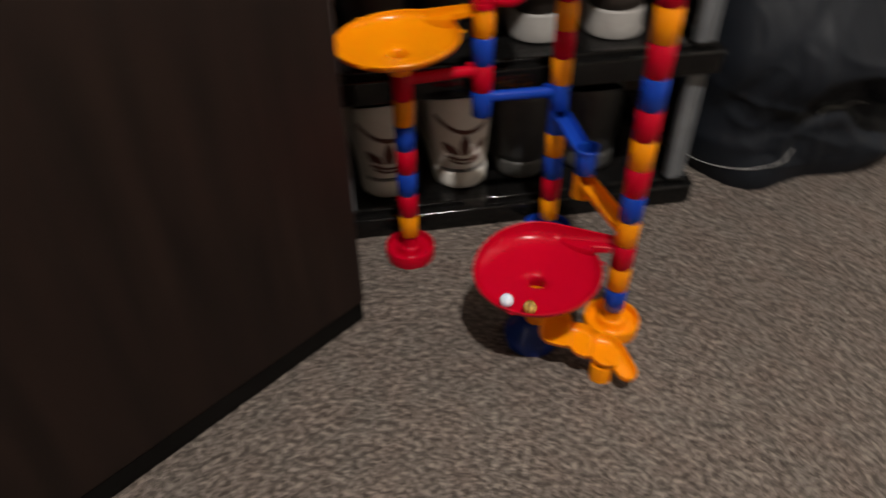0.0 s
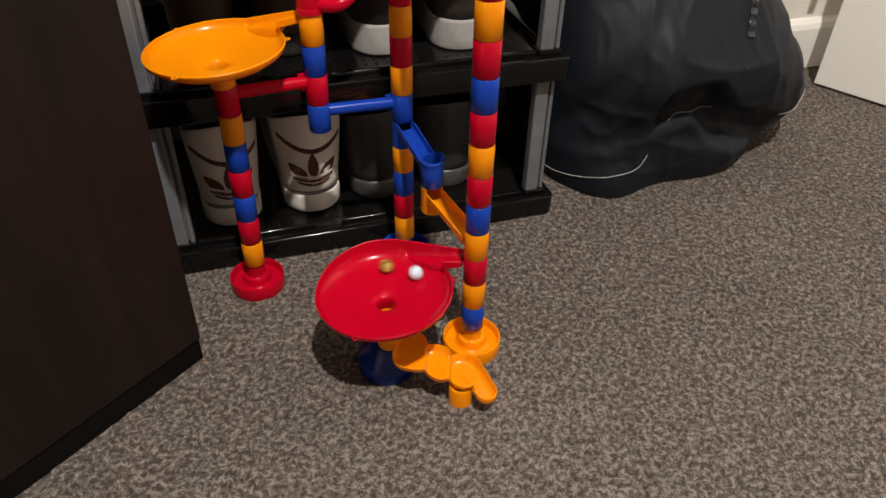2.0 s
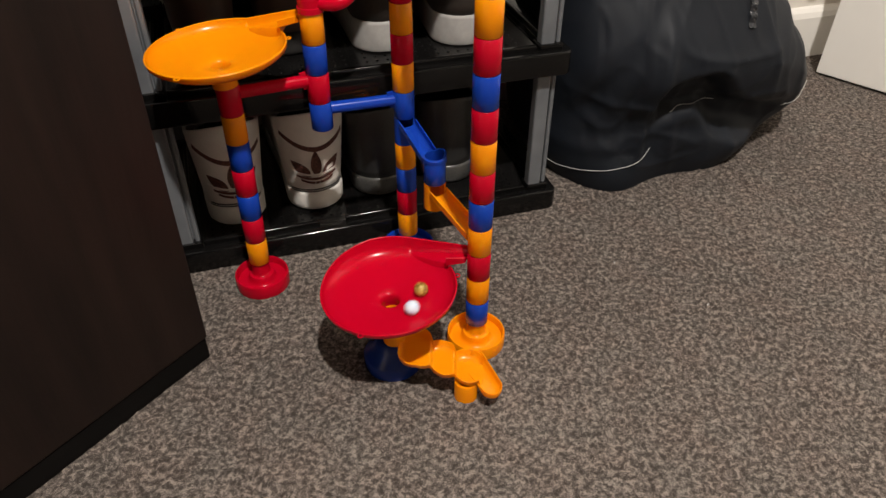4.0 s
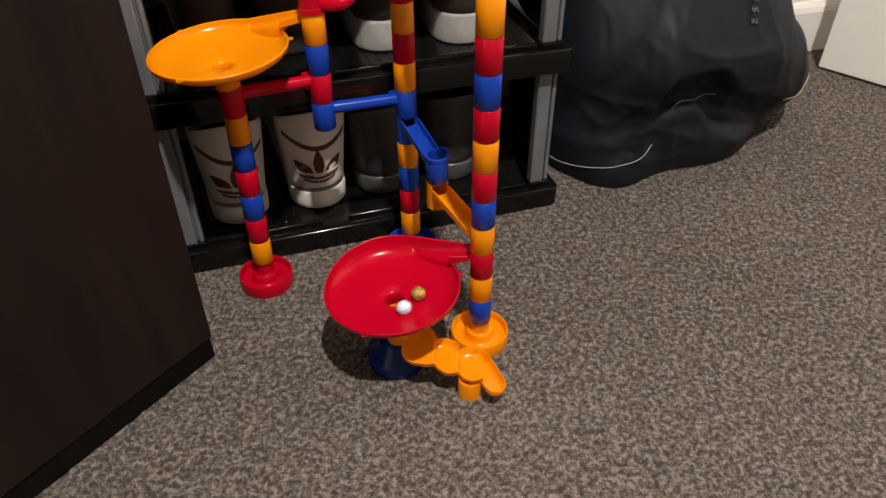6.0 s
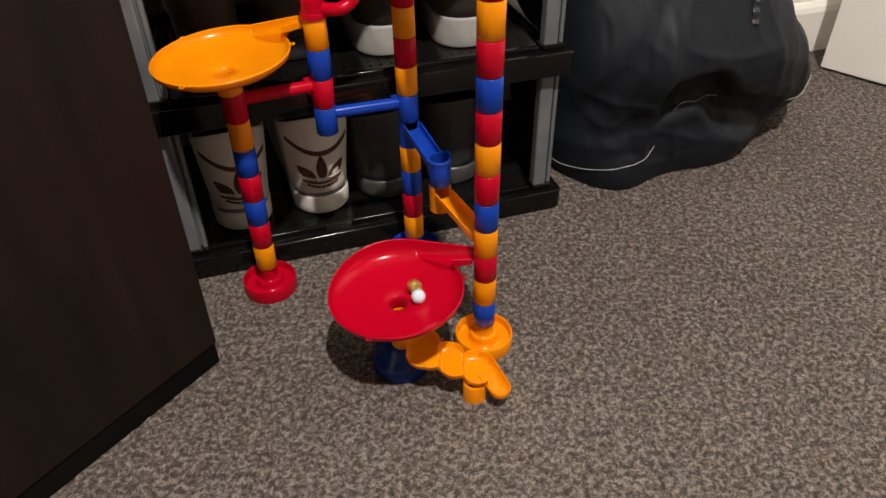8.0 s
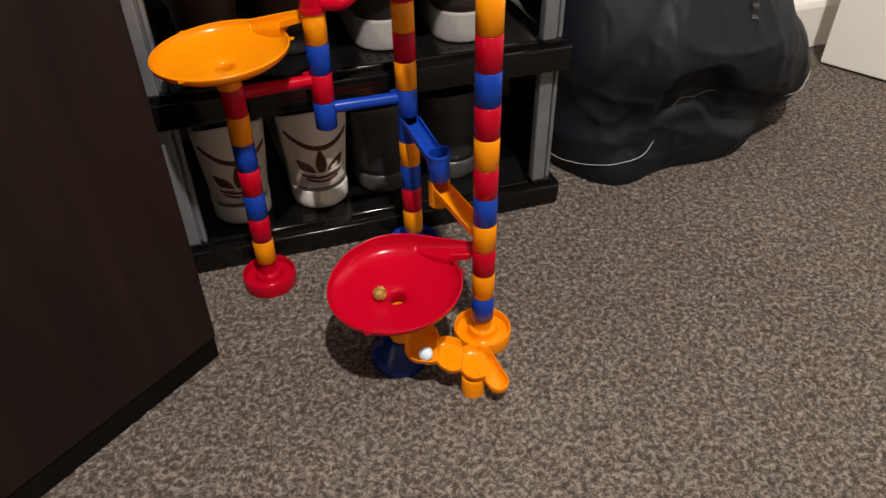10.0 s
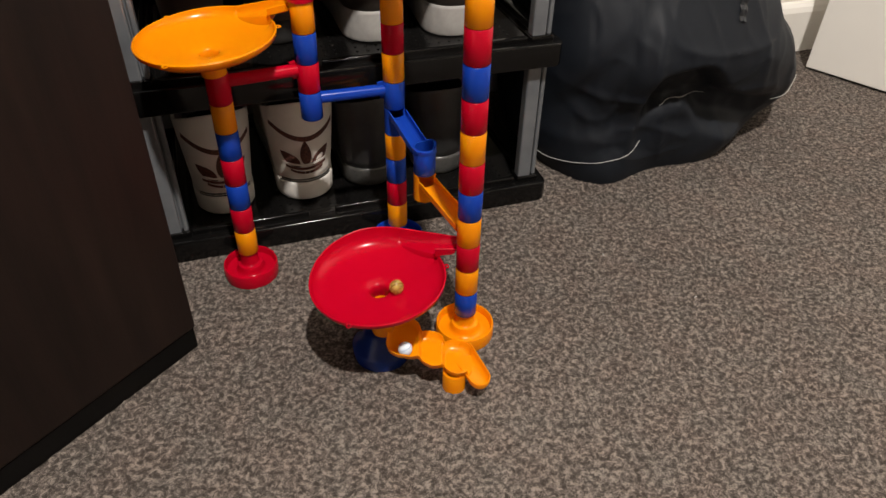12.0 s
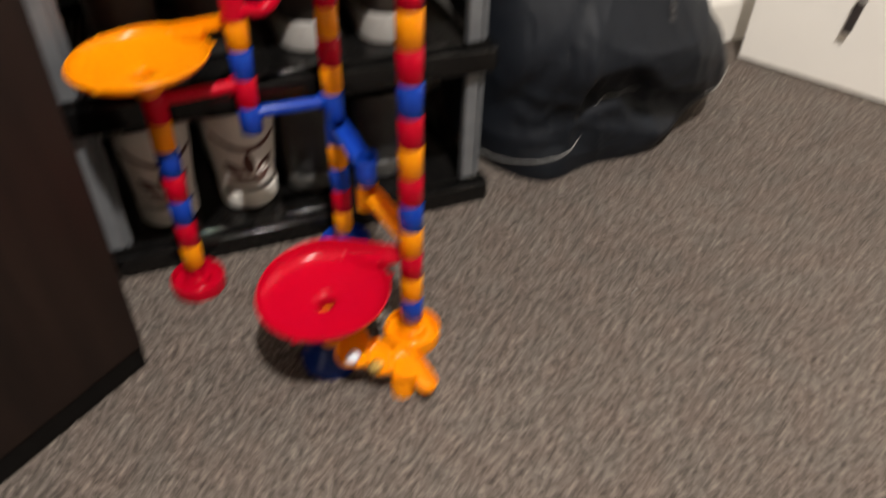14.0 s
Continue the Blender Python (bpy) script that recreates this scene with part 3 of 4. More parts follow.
for x, y, turn in ((0.261, 0.058, 20), (0.17, 0.13, 80), (0.32, -0.05, 140)):
    lint(x, y, turn)

# ---- marble run ----
H, R, BASE = 0.0306, 0.0113, 0.0316
COLUMNS = {
    "front": ((0.0, 0.0), (-0.0063, -0.0117), -0.0002),
    "middle": ((-0.0778, 0.1488), (-0.0057, 0.010), 0.0003),
    "left": ((-0.2432, 0.0895), (0.0044, 0.0035), 0.0018),
    "upper": ((-0.1624, 0.1249), (0.0016, 0.0008), -0.0005),
    "chute": ((-0.0450, 0.0825), (0.0, 0.0), -0.0070),
}
COLOUR = {"r": RED, "o": ORANGE, "b": BLUE}
run = thing("marble_run", "red, orange and blue plastic marble run standing on the carpet", "marble run")


def axis(col, z):
    (x, y), (tx, ty), dz = COLUMNS[col]
    return Vector((x + tx * z, y + ty * z, 0))


def height(col, level):
    return BASE + COLUMNS[col][2] + level * H


def at_level(col, level):
    z = height(col, level)
    (tx, ty) = COLUMNS[col][1]
    p = axis(col, z)
    return Matrix.Translation((p.x, p.y, z)) @ Matrix.Rotation(tx, 4, "Y") @ Matrix.Rotation(-ty, 4, "X")


def tube_mesh(high=H):
    e = 0.0006
    return lathe([(R - 0.0016, 0), (R - e, 0), (R, e), (R, high - e - 0.0003), (R - e, high - 0.0003), (R - 0.0016, high - 0.0003)], 36)


TUBES = {}


def tube(col, level, c, high=H, label=""):
    key = (c, high)
    if key not in TUBES:
        ob = part("tube_segment", tube_mesh(high), COLOUR[c], run)
        TUBES[key] = ob.data
    else:
        ob = new("tube_segment", TUBES[key])
        ob.parent = run
    ob.matrix_local = at_level(col, level)
    ob["label"] = label or {"r": "red", "o": "orange", "b": "blue"}[c] + " plastic tube segment"
    return ob


def notched_tube(col, level, c, towards, half, depth, high=H, label="", name="tube_segment", over=0.0):
    """A tube segment whose top is cut away on one side."""
    bm = bmesh.new()
    n = 60
    rings = []
    for r in (R + over, R - 0.0016):
        low, top = [], []
        for i in range(n):
            a = 2 * math.pi * i / n
            away = abs((math.degrees(a) - towards + 180) % 360 - 180)
            h = high - 0.0003 - depth * max(0, min(1, (half - away) / 9))
            low.append(bm.verts.new((r * math.cos(a), r * math.sin(a), 0)))
            top.append(bm.verts.new((r * math.cos(a), r * math.sin(a), h)))
        rings.append((low, top))
    (lo, to), (li, ti) = rings
    for i in range(n):
        j = (i + 1) % n
        bm.faces.new((lo[i], lo[j], to[j], to[i]))
        bm.faces.new((li[j], li[i], ti[i], ti[j]))
        bm.faces.new((to[i], to[j], ti[j], ti[i]))
        bm.faces.new((lo[j], lo[i], li[i], li[j]))
    ob = part(name, bm, COLOUR[c], run, label)
    ob.matrix_local = at_level(col, level)
    return ob


def bearing(a, b):
    d = axis(b, 0.15) - axis(a, 0.15)
    return math.degrees(math.atan2(d.y, d.x))


for col, start, colours in (("front", 0, "borobrorbrorb"), ("middle", 0, "orbo"), ("middle", 5, "boror"), ("left", 0, "orbrbor"), ("upper", 5, "brbo")):
    for k, c in enumerate(colours):
        tube(col, start + k, c)
notched_tube("middle", 4, "b", bearing("middle", "chute"), 52, 0.0095, label="blue tube with a chute opening")
notched_tube("chute", 3, "o", bearing("chute", "front"), 60, 0.0145, label="orange tube with a chute opening")
tube("chute", 4, "b", 0.0305)


def base_plate(x, y, c, stub=BASE + 0.001):
    """A dished foot with a low collar round a hollow stub."""
    prof = [(0.0295, 0), (0.0302, 0.002), (0.0302, 0.0145), (0.0295, 0.0165), (0.0283, 0.0165), (0.0276, 0.0145), (0.0268, 0.0085), (0.0185, 0.0075), (0.0158, 0.0088), (0.0146, 0.0125),
            (0.0142, 0.0155), (0.0135, 0.0168), (0.0122, 0.0170), (0.0112, 0.0172), (0.0102, 0.0180), (0.0097, 0.0200), (0.0095, stub), (0.008, stub), (0.008, 0.002), (0.02, 0.001)]
    ob = part("base_plate", lathe(prof, 56), COLOUR[c], run, {"r": "red", "o": "orange", "b": "dark blue"}[c] + " round dished base plate")
    ob.location = (x, y, 0)


base_plate(0, 0, "o")
base_plate(*COLUMNS["middle"][0], "b")
base_plate(*COLUMNS["left"][0], "r")

stand = part("stand", lathe([(0.0292, 0), (0.0300, 0.0015), (0.0300, 0.0125), (0.0294, 0.0145), (0.0275, 0.0165), (0.0225, 0.0215), (0.0185, 0.0275), (0.0160, 0.0335), (0.0118, 0.0350), (0.0098, 0.0350), (0.0098, 0.0300), (0.0150, 0.0290), (0.0280, 0.0100), (0.0282, 0)], 56), SHADED_NAVY, run, "dark blue domed stand under the funnel")
stand.location = (-0.0850, -0.0290, 0)

FUNNEL_RED = Vector((-0.0825, -0.0325, 0.0590))
lz = height("left", 7)
FUNNEL_ORANGE = Vector((*axis("left", lz)[:2], 0.2400))


def leaning(pivot, away, degrees):
    """A lean about a level axis through the pivot."""
    return Matrix.Translation(pivot) @ Matrix.Rotation(radians(degrees), 4, Vector(away).normalized()) @ Matrix.Translation(-pivot)


LEAN_RED = Matrix.Translation((-0.0012, 0, 0)) @ leaning(FUNNEL_RED + Vector((0, 0, 0.012)), (-0.09, 1, 0), -3.5)
LEAN_ORANGE = Matrix.Translation((-0.0012, -0.0004, 0)) @ leaning(FUNNEL_ORANGE + Vector((0, 0, 0.007)), (-0.32, 0.95, 0), -2.8)
BOWL = ([0.0086, 0.0106, 0.02, 0.03, 0.04, 0.05, 0.056, 0.06, 0.0625], [0.0262, 0.0282, 0.0296, 0.0312, 0.0331, 0.0354, 0.0374, 0.0405, 0.0442])


def funnel(place, target, c, lean, wall_fall, wall_high, lip, end, neck_low=0.0):
    """A shallow dish with a drain, whose back wall runs out at a tangent into a channel towards a tube."""
    d = Vector(target) - place
    turn, far = math.atan2(d.y, d.x), Vector((d.x, d.y)).length
    rim, wide = 0.0625, 0.0200
    phi = math.acos((rim - wide / 2) / far)
    meet = math.degrees(phi)
    s_in = math.sqrt(rim**2 - (rim - wide) ** 2)
    leave = meet - math.degrees(math.atan2(s_in, rim - wide))
    s_end = math.sqrt(far**2 - (rim - wide / 2) ** 2) - 0.0085
    bm = bmesh.new()
    n = 216
    rings = []
    for i in range(n):
        a = 2 * math.pi * i / n
        deg = math.degrees(a)
        top = 0.0455 + (np.interp(deg, [meet, *wall_fall], [lip, *wall_high]) if deg >= meet else 0)
        prof = list(zip(*BOWL))
        if leave <= deg < meet:
            prof = [(r, min(z, 0.0398)) for r, z in prof]
            top = 0.0403
        under = min(prof[-1][1], 0.0430) - 0.0022
        prof += [(rim, top - 0.0006), (rim + 0.0009, top), (rim + 0.0018, top - 0.0008), (rim + 0.0012, under), (0.061, min(under, 0.0385)), (0.055, 0.0345), (0.04, 0.0305), (0.02, 0.0272), (0.0125, 0.0245), (0.0118, 0.022), (0.0118, neck_low), (0.0094, neck_low), (0.0086, max(0.020, neck_low + 0.002))]
        rings.append([bm.verts.new((r * math.cos(a), r * math.sin(a), z)) for r, z in prof])
    k = len(rings[0])
    for i in range(n):
        a, b = rings[i], rings[(i + 1) % n]
        for j in range(k):
            bm.faces.new((a[j], b[j], b[(j + 1) % k], a[(j + 1) % k]))
    ob = part("funnel", bm, COLOUR[c], run, {"r": "red", "o": "orange"}[c] + " round funnel dish with a drain hole")
    ob.matrix_local = lean @ Matrix.Translation(place) @ Matrix.Rotation(turn, 4, "Z")

    # the ramp inside the dish, then the arm with two walls
    normal, along = Vector((math.cos(phi), math.sin(phi), 0)), Vector((math.sin(phi), -math.cos(phi), 0))

    def floor_at(s):
        return 0.0385 + (end - 0.0075 - 0.0385) * s / s_end

    def top_at(s):
        return 0.0455 + lip + (end - 0.0455 - lip) * s / s_end

    bm = bmesh.new()

    def loft(stops, rows_at):
        rings = [[bm.verts.new((v.x, v.y, z)) for v, z in rows_at(s)] for s in stops]
        m = len(rings[0])
        for a, b in zip(rings, rings[1:]):
            for i in range(m):
                bm.faces.new((a[i], a[(i + 1) % m], b[(i + 1) % m], b[i]))
        bm.faces.new(rings[0])
        bm.faces.new(rings[-1])

    def ramp_rows(s):
        q, f, t = normal * rim + along * s, floor_at(s), top_at(s)
        w = 0.003 + (wide - 0.003) * (s / s_in) ** 0.8
        return [(q + normal * 0.0018, f - 0.0020), (q + normal * 0.0018, t - 0.0006), (q + normal * 0.0009, t), (q, t - 0.0006), (q - normal * 0.0003, f + 0.003), (q - normal * 0.0025, f + 0.0004), (q - normal * (w - 0.001), f), (q - normal * w, f - 0.001), (q - normal * (w + 0.003 * (1 - s / s_in)), 0.0325 + 0.0110 * (s / s_in) ** 4)]

    def arm_rows(s):
        q, f, t = normal * rim + along * s, floor_at(s), top_at(s)
        p = q - normal * (wide - 0.004 * (s - s_in) / (s_end - s_in))
        return [(q + normal * 0.0018, f - 0.0015), (q + normal * 0.0018, t - 0.0006), (q + normal * 0.0009, t), (q, t - 0.0006), (q - normal * 0.0006, f + 0.004), (q - normal * 0.004, f + 0.0004),
                (p + normal * 0.004, f + 0.0004), (p + normal * 0.0006, f + 0.004), (p, t - 0.0012), (p - normal * 0.0009, t - 0.0006), (p - normal * 0.0018, t - 0.0012), (p - normal * 0.0018, f + 0.0005), (p + normal * 0.003, f - 0.0015)]

    loft([s_in * i / 12 for i in range(13)], ramp_rows)
    loft([s_in - 0.0015 + (s_end - s_in + 0.0015) * i / 8 for i in range(9)], arm_rows)
    part("channel", bm, COLOUR[c], ob, sharp=40)
    for deg in (-9, 114, 231):
        a = radians(deg)
        ring = [Vector((0.0023 * math.cos(2 * math.pi * i / 14), 0.0023 * math.sin(2 * math.pi * i / 14), 0)) for i in range(15)]
        lug = part("lug", sweep(ring, disc(0.0007, 6), cap=False), COLOUR[c], ob)
        lug.location = ((rim + 0.0032) * math.cos(a), (rim + 0.0032) * math.sin(a), 0.0445)
    return ob


ux = axis("upper", height("upper", 8))
funnel(FUNNEL_RED, (*axis("front", 0.1)[:2], 0.1), "r", LEAN_RED, (90, 120, 150, 172), (0.0105, 0.0072, 0.0028, 0), 0.0105, 0.0558, 0.013)
funnel(FUNNEL_ORANGE, (ux.x, ux.y, 0), "o", LEAN_ORANGE, (85, 115, 150), (0.0012, 0.0004, 0), 0.0020, 0.0610, 0.0070)


def pipe(points, c, r=0.0062, label=""):
    part("connecting_pipe", sweep(smooth_path(points, 10), disc(r, 20)), COLOUR[c], run, label)


def straight_arm(col_a, col_b, level, c):
    """A thin hollow arm with a small web where it leaves its tube."""
    z = height(col_a, level) + 0.021
    a, b = axis(col_a, z), axis(col_b, z)
    d = (b - a).normalized()
    p, q = a + d * (R - 0.001), b - d * (R - 0.001)
    pts = [p + Vector((0, 0, z)), p.lerp(q, 0.5) + Vector((0, 0, z)), q + Vector((0, 0, z))]
    bm = sweep(pts, disc(0.0062, 20))
    web = [(-0.0012, -0.008), (0.0012, -0.008), (0.0012, 0.010), (-0.0012, 0.010)]
    sweep([q + Vector((0, 0, z)), q - d * 0.006 + Vector((0, 0, z - 0.001))], web, bm)
    part("connecting_arm", bm, COLOUR[c], run, {"r": "red", "b": "blue"}[c] + " plastic connecting arm")


straight_arm("left", "upper", 6, "r")
straight_arm("upper", "middle", 5, "b")


def chute(start, end, c, wide=0.0098, wall=0.0013, high=0.0078):
    """An open channel with a rounded floor and two walls."""
    sec = []
    for i in range(11):
        a = math.pi + math.pi * i / 10
        sec.append((wide * math.cos(a), high * 0.45 * (1 + math.sin(a)) - 0.002))
    outer = [(-wide, high)] + sec + [(wide, high)]
    inner = [((1 if a > 0 else -1 if a < 0 else 0) * max(0, abs(a) - wall) if abs(a) > wall else 0.0, b + (wall if b < high * 0.4 else 0)) for a, b in outer]
    section = outer + list(reversed(inner))
    part("chute", sweep([Vector(start), Vector(start).lerp(Vector(end), 0.5), Vector(end)], section), COLOUR[c], run, {"b": "blue", "o": "orange"}[c] + " open sloping chute", smooth=False)


def chute_between(col_a, z_a, col_b, z_b, c):
    a, b = axis(col_a, z_a), axis(col_b, z_b)
    d = (b - a).normalized()
    p, q = a + d * (R * 0.72), b - d * (R * 0.75)
    chute((p.x, p.y, z_a), (q.x, q.y, z_b), c)


chute_between("middle", height("middle", 4) + 0.0215, "chute", height("chute", 5) - 0.0130, "b")
chute_between("chute", height("chute", 3) + 0.0175, "front", height("front", 3) + 0.010, "o")


def collar():
    """The raised lip round the back of the blue cup."""
    z = height("chute", 4) + 0.0275
    c = axis("chute", z)
    pts = []
    for i in range(15):
        a = radians(-35 + 120 * i / 14)
        pts.append((c.x + (R - 0.0005) * math.cos(a), c.y + (R - 0.0005) * math.sin(a), z + 0.0045 * math.sin(math.pi * i / 14) ** 0.6))
    part("cup_lip", sweep(pts, [(-0.0012, -0.005), (0.0012, -0.005), (0.0012, 0.002), (-0.0012, 0.002)]), BLUE, run, "blue raised lip of a cup")
    ring = lathe([(R - 0.001, 0), (R + 0.0008, 0.0004), (R + 0.0008, 0.0036), (R - 0.001, 0.004)], 36)
    ob = part("cup_ring", ring, BLUE, run)
    ob.location = (c.x, c.y, z - 0.0015)


collar()


def top_cup():
    """The red tube with an open front and a bent pipe to its neighbour."""
    z = height("upper", 9)
    c = axis("upper", z)
    notched_tube("upper", 9, "r", 268, 58, 0.021, 0.040, "red tube with an open cut-out front", "open_cup", 0.0004)
    ring = part("cup_ring", lathe([(R - 0.001, 0), (R + 0.0014, 0.0008), (R + 0.0014, 0.006), (R - 0.001, 0.007)], 36), RED, run)
    ring.location = (c.x, c.y, z - 0.001)
    m = axis("middle", z)
    d = (m - c).normalized()
    p = c + d * (R - 0.002)
    q = m - d * (R - 0.002)
    pipe([(p.x - 0.002, p.y - 0.004, z + 0.0075), (-0.137, 0.1195, z + 0.0085), (-0.1255, 0.1245, z + 0.0135), (-0.1185, 0.1290, z + 0.0245), (-0.1095, 0.1335, z + 0.0310), (q.x, q.y, z + 0.0330)], "r", 0.0062, "red bent connecting pipe")


top_cup()


def stadium(p, q, r, n=12):
    p, q = Vector(p), Vector(q)
    a0 = math.atan2(q.y - p.y, q.x - p.x)
    pts = []
    for c, base in ((p, a0 + math.pi / 2), (q, a0 - math.pi / 2)):
        for i in range(n + 1):
            a = base + math.pi * i / n
            pts.append((c.x + math.cos(a) * r, c.y + math.sin(a) * r))
    return pts


def in_stadium(x, y, p, q, r):
    """How far the point lies inside the oblong (minus: outside)."""
    a, b = Vector(p), Vector(q)
    d = b - a
    s = min(1, max(0, (Vector((x, y)) - a).dot(d) / max(d.length_squared, 1e-9)))
    return r - (Vector((x, y)) - (a + d * s)).length


def trough(name, p, q, zp, zq, r, deep, mat, label, wall=0.0013, above=None):
    """A rounded oblong cup, open above, whose rim is cut down inside the cup above it."""
    d = Vector((q[0] - p[0], q[1] - p[1]))
    ll = max(d.length, 1e-6)
    bm = bmesh.new()
    levels = [(0.0, -deep), (r * 0.35, -deep), (r * 0.7, -deep * 0.95), (r * 0.9, -deep * 0.75), (r * 0.985, -deep * 0.45), (r, -deep * 0.1), (r - wall * 0.15, -wall * 0.2), (r - wall * 0.5, 0), (r - wall * 0.85, -wall * 0.2), (r - wall, -deep * 0.12), (r * 0.985 - wall, -deep * 0.45 + wall * 0.3), (r * 0.9 - wall, -deep * 0.75 + wall * 0.7), (r * 0.7 - wall, -deep * 0.95 + wall), (r * 0.4, -deep + wall), (0.0, -deep + wall)]
    rings = []
    for rr, dz in levels:
        ring = []
        for x, y in stadium(p, q, max(rr, 0.0003), 26):
            s = ((x - p[0]) * d.x + (y - p[1]) * d.y) / ll**2
            z = zp + (zq - zp) * s + dz
            if above:
                depth = in_stadium(x, y, *above[:3])
                z -= max(0, z - above[3]) * min(1, max(0, depth / 0.002))
            ring.append(bm.verts.new((x, y, z)))
        rings.append(ring)
    n = len(rings[0])
    for a, b in zip(rings, rings[1:]):
        for i in range(n):
            bm.faces.new((a[i], a[(i + 1) % n], b[(i + 1) % n], b[i]))
    bm.faces.new(rings[0])
    bm.faces.new(rings[-1])
    return part(name, bm, mat, run, label)


STEPS = [(-0.0596, -0.0500, 0.0071, 0.0182, 0.0455), (-0.0335, -0.0595, 0.0061, 0.0152, 0.0385), (-0.0095, -0.0633, 0.0061, 0.0146, 0.0315)]
SPOUT = ((-0.0030, -0.0545), (0.0120, -0.0825), 0.0108)


def step_channel(deep=0.0090, wall=0.0013):
    """Three rounded cups run together into one stepped channel with wavy sides; x runs along it, y across."""
    bm = bmesh.new()
    turns = []
    for (xa, _, ha, ra, _), (xb, _, hb, rb, _) in zip(STEPS, STEPS[1:]):
        xs = np.linspace(xb - rb + 1e-4, xa + ra - 1e-4, 200)
        gap = [abs(ha + math.sqrt(ra**2 - (x - xa) ** 2) - hb - math.sqrt(rb**2 - (x - xb) ** 2)) for x in xs]
        turns.append(float(xs[int(np.argmin(gap))]))
    x0, x1 = STEPS[0][0] - STEPS[0][3] + 1e-4, STEPS[-1][0] + STEPS[-1][3] - 1e-4
    n, rings = 170, []
    for i in range(n + 1):
        x = x0 + (x1 - x0) * (0.5 - 0.5 * math.cos(math.pi * i / n))
        k = sum(x > t for t in turns)
        cx, _, half, r, _ = STEPS[k]
        mid = np.interp(x, [c[0] for c in STEPS], [c[1] for c in STEPS])
        wide = half + math.sqrt(max(0.0, r**2 - (x - cx) ** 2))
        rim = STEPS[0][4] + sum((b[4] - a[4]) * ease(x, t - 0.0030, t + 0.0012) for a, b, t in zip(STEPS, STEPS[1:], turns))
        out = max(0.0, (STEPS[0][0] - x) / STEPS[0][3], (x - STEPS[-1][0]) / STEPS[-1][3])
        depth = deep * max(0.0, 1 - out**5) ** 0.4
        ring = []
        for side, thick in ((1, 0.0), (-1, wall)):
            for j in range(23):
                t = side * (j / 11 - 1)
                y = mid + (wide + thick) * t
                z = rim - (0.0003 if thick else 0) - (depth + thick) * math.sqrt(max(0.0, 1 - abs(t) ** 5))
                inside = in_stadium(x, y, (0.0010, -0.0620), SPOUT[1], 0.0098)
                z -= max(0.0, z - (STEPS[-1][4] - deep - thick)) * ease(inside, 0.0, 0.002)
                ring.append(bm.verts.new((x, y, z)))
        rings.append(ring)
    m = len(rings[0])
    for a, b in zip(rings, rings[1:]):
        for i in range(m):
            bm.faces.new((a[i], a[(i + 1) % m], b[(i + 1) % m], b[i]))
    bm.faces.new(rings[0])
    bm.faces.new(rings[-1])
    part("step_channel", bm, ORANGE, run, "orange channel of three stepped rounded cups")


step_channel()
trough("spout", *SPOUT[:2], 0.0316, 0.0262, SPOUT[2], 0.0100, ORANGE, "orange run-out spout", above=((-0.0095, -0.0572), (-0.0095, -0.0694), 0.0138, 0.0219))
leg = part("support_leg", lathe([(0.0085, 0), (0.0113, 0), (0.0113, 0.0212), (0.0110, 0.0218), (0.0085, 0.0218)], 36), ORANGE, run, "orange tube foot under the steps")
leg.location = (-0.0115, -0.0735, 0)
neck = part("step_neck", lathe([(0.0088, 0.0345), (0.0112, 0.0345), (0.0112, FUNNEL_RED.z + 0.0125), (0.0088, FUNNEL_RED.z + 0.0125)], 36), ORANGE, run, "orange tube under the funnel")
neck.location = (FUNNEL_RED.x, FUNNEL_RED.y, 0)
# upper steps on the middle column
tube("middle", 10, "o")
trough("step_cup", (-0.0560, 0.1120), (-0.0600, 0.1010), 0.3720, 0.3700, 0.0138, 0.0270, ORANGE, "orange stepped catch cup")
trough("step_cup", (-0.0690, 0.1340), (-0.0720, 0.1240), 0.3650, 0.3630, 0.0125, 0.0230, ORANGE, "orange stepped catch cup")
foot = part("support_leg", lathe([(0.0085, 0), (0.0113, 0), (0.0113, 0.03), (0.0085, 0.03)], 36), ORANGE, run, "orange tube foot of the upper steps")
foot.location = (-0.041, 0.074, 0.3635)
trough("step_cup", (-0.0400, 0.0790), (-0.0430, 0.0680), 0.3960, 0.3940, 0.0135, 0.0120, ORANGE, "orange stepped catch cup")

# ---- marbles ----
MR = 0.0069


def marble_ball(name, label, mat_a, mat_b, bands):
    ob = thing(name, label, "marble", "marbles")
    bm = bmesh.new()
    bmesh.ops.create_uvsphere(bm, u_segments=36, v_segments=24, radius=MR)
    part("ball", bm, mat_a, ob)
    for tilt, lat, span in bands:
        ring = []
        for i in range(13):
            a = radians(span * (i / 12 - 0.5))
            p = Vector((math.cos(a) * math.cos(lat), math.sin(a) * math.cos(lat), math.sin(lat))) * (MR - 0.0004)
            ring.append(Euler(tilt).to_matrix() @ p)
        part("swirl", sweep(smooth_path(ring, 3), disc(0.0007, 8)), mat_b, ob, "coloured swirl")
    return ob


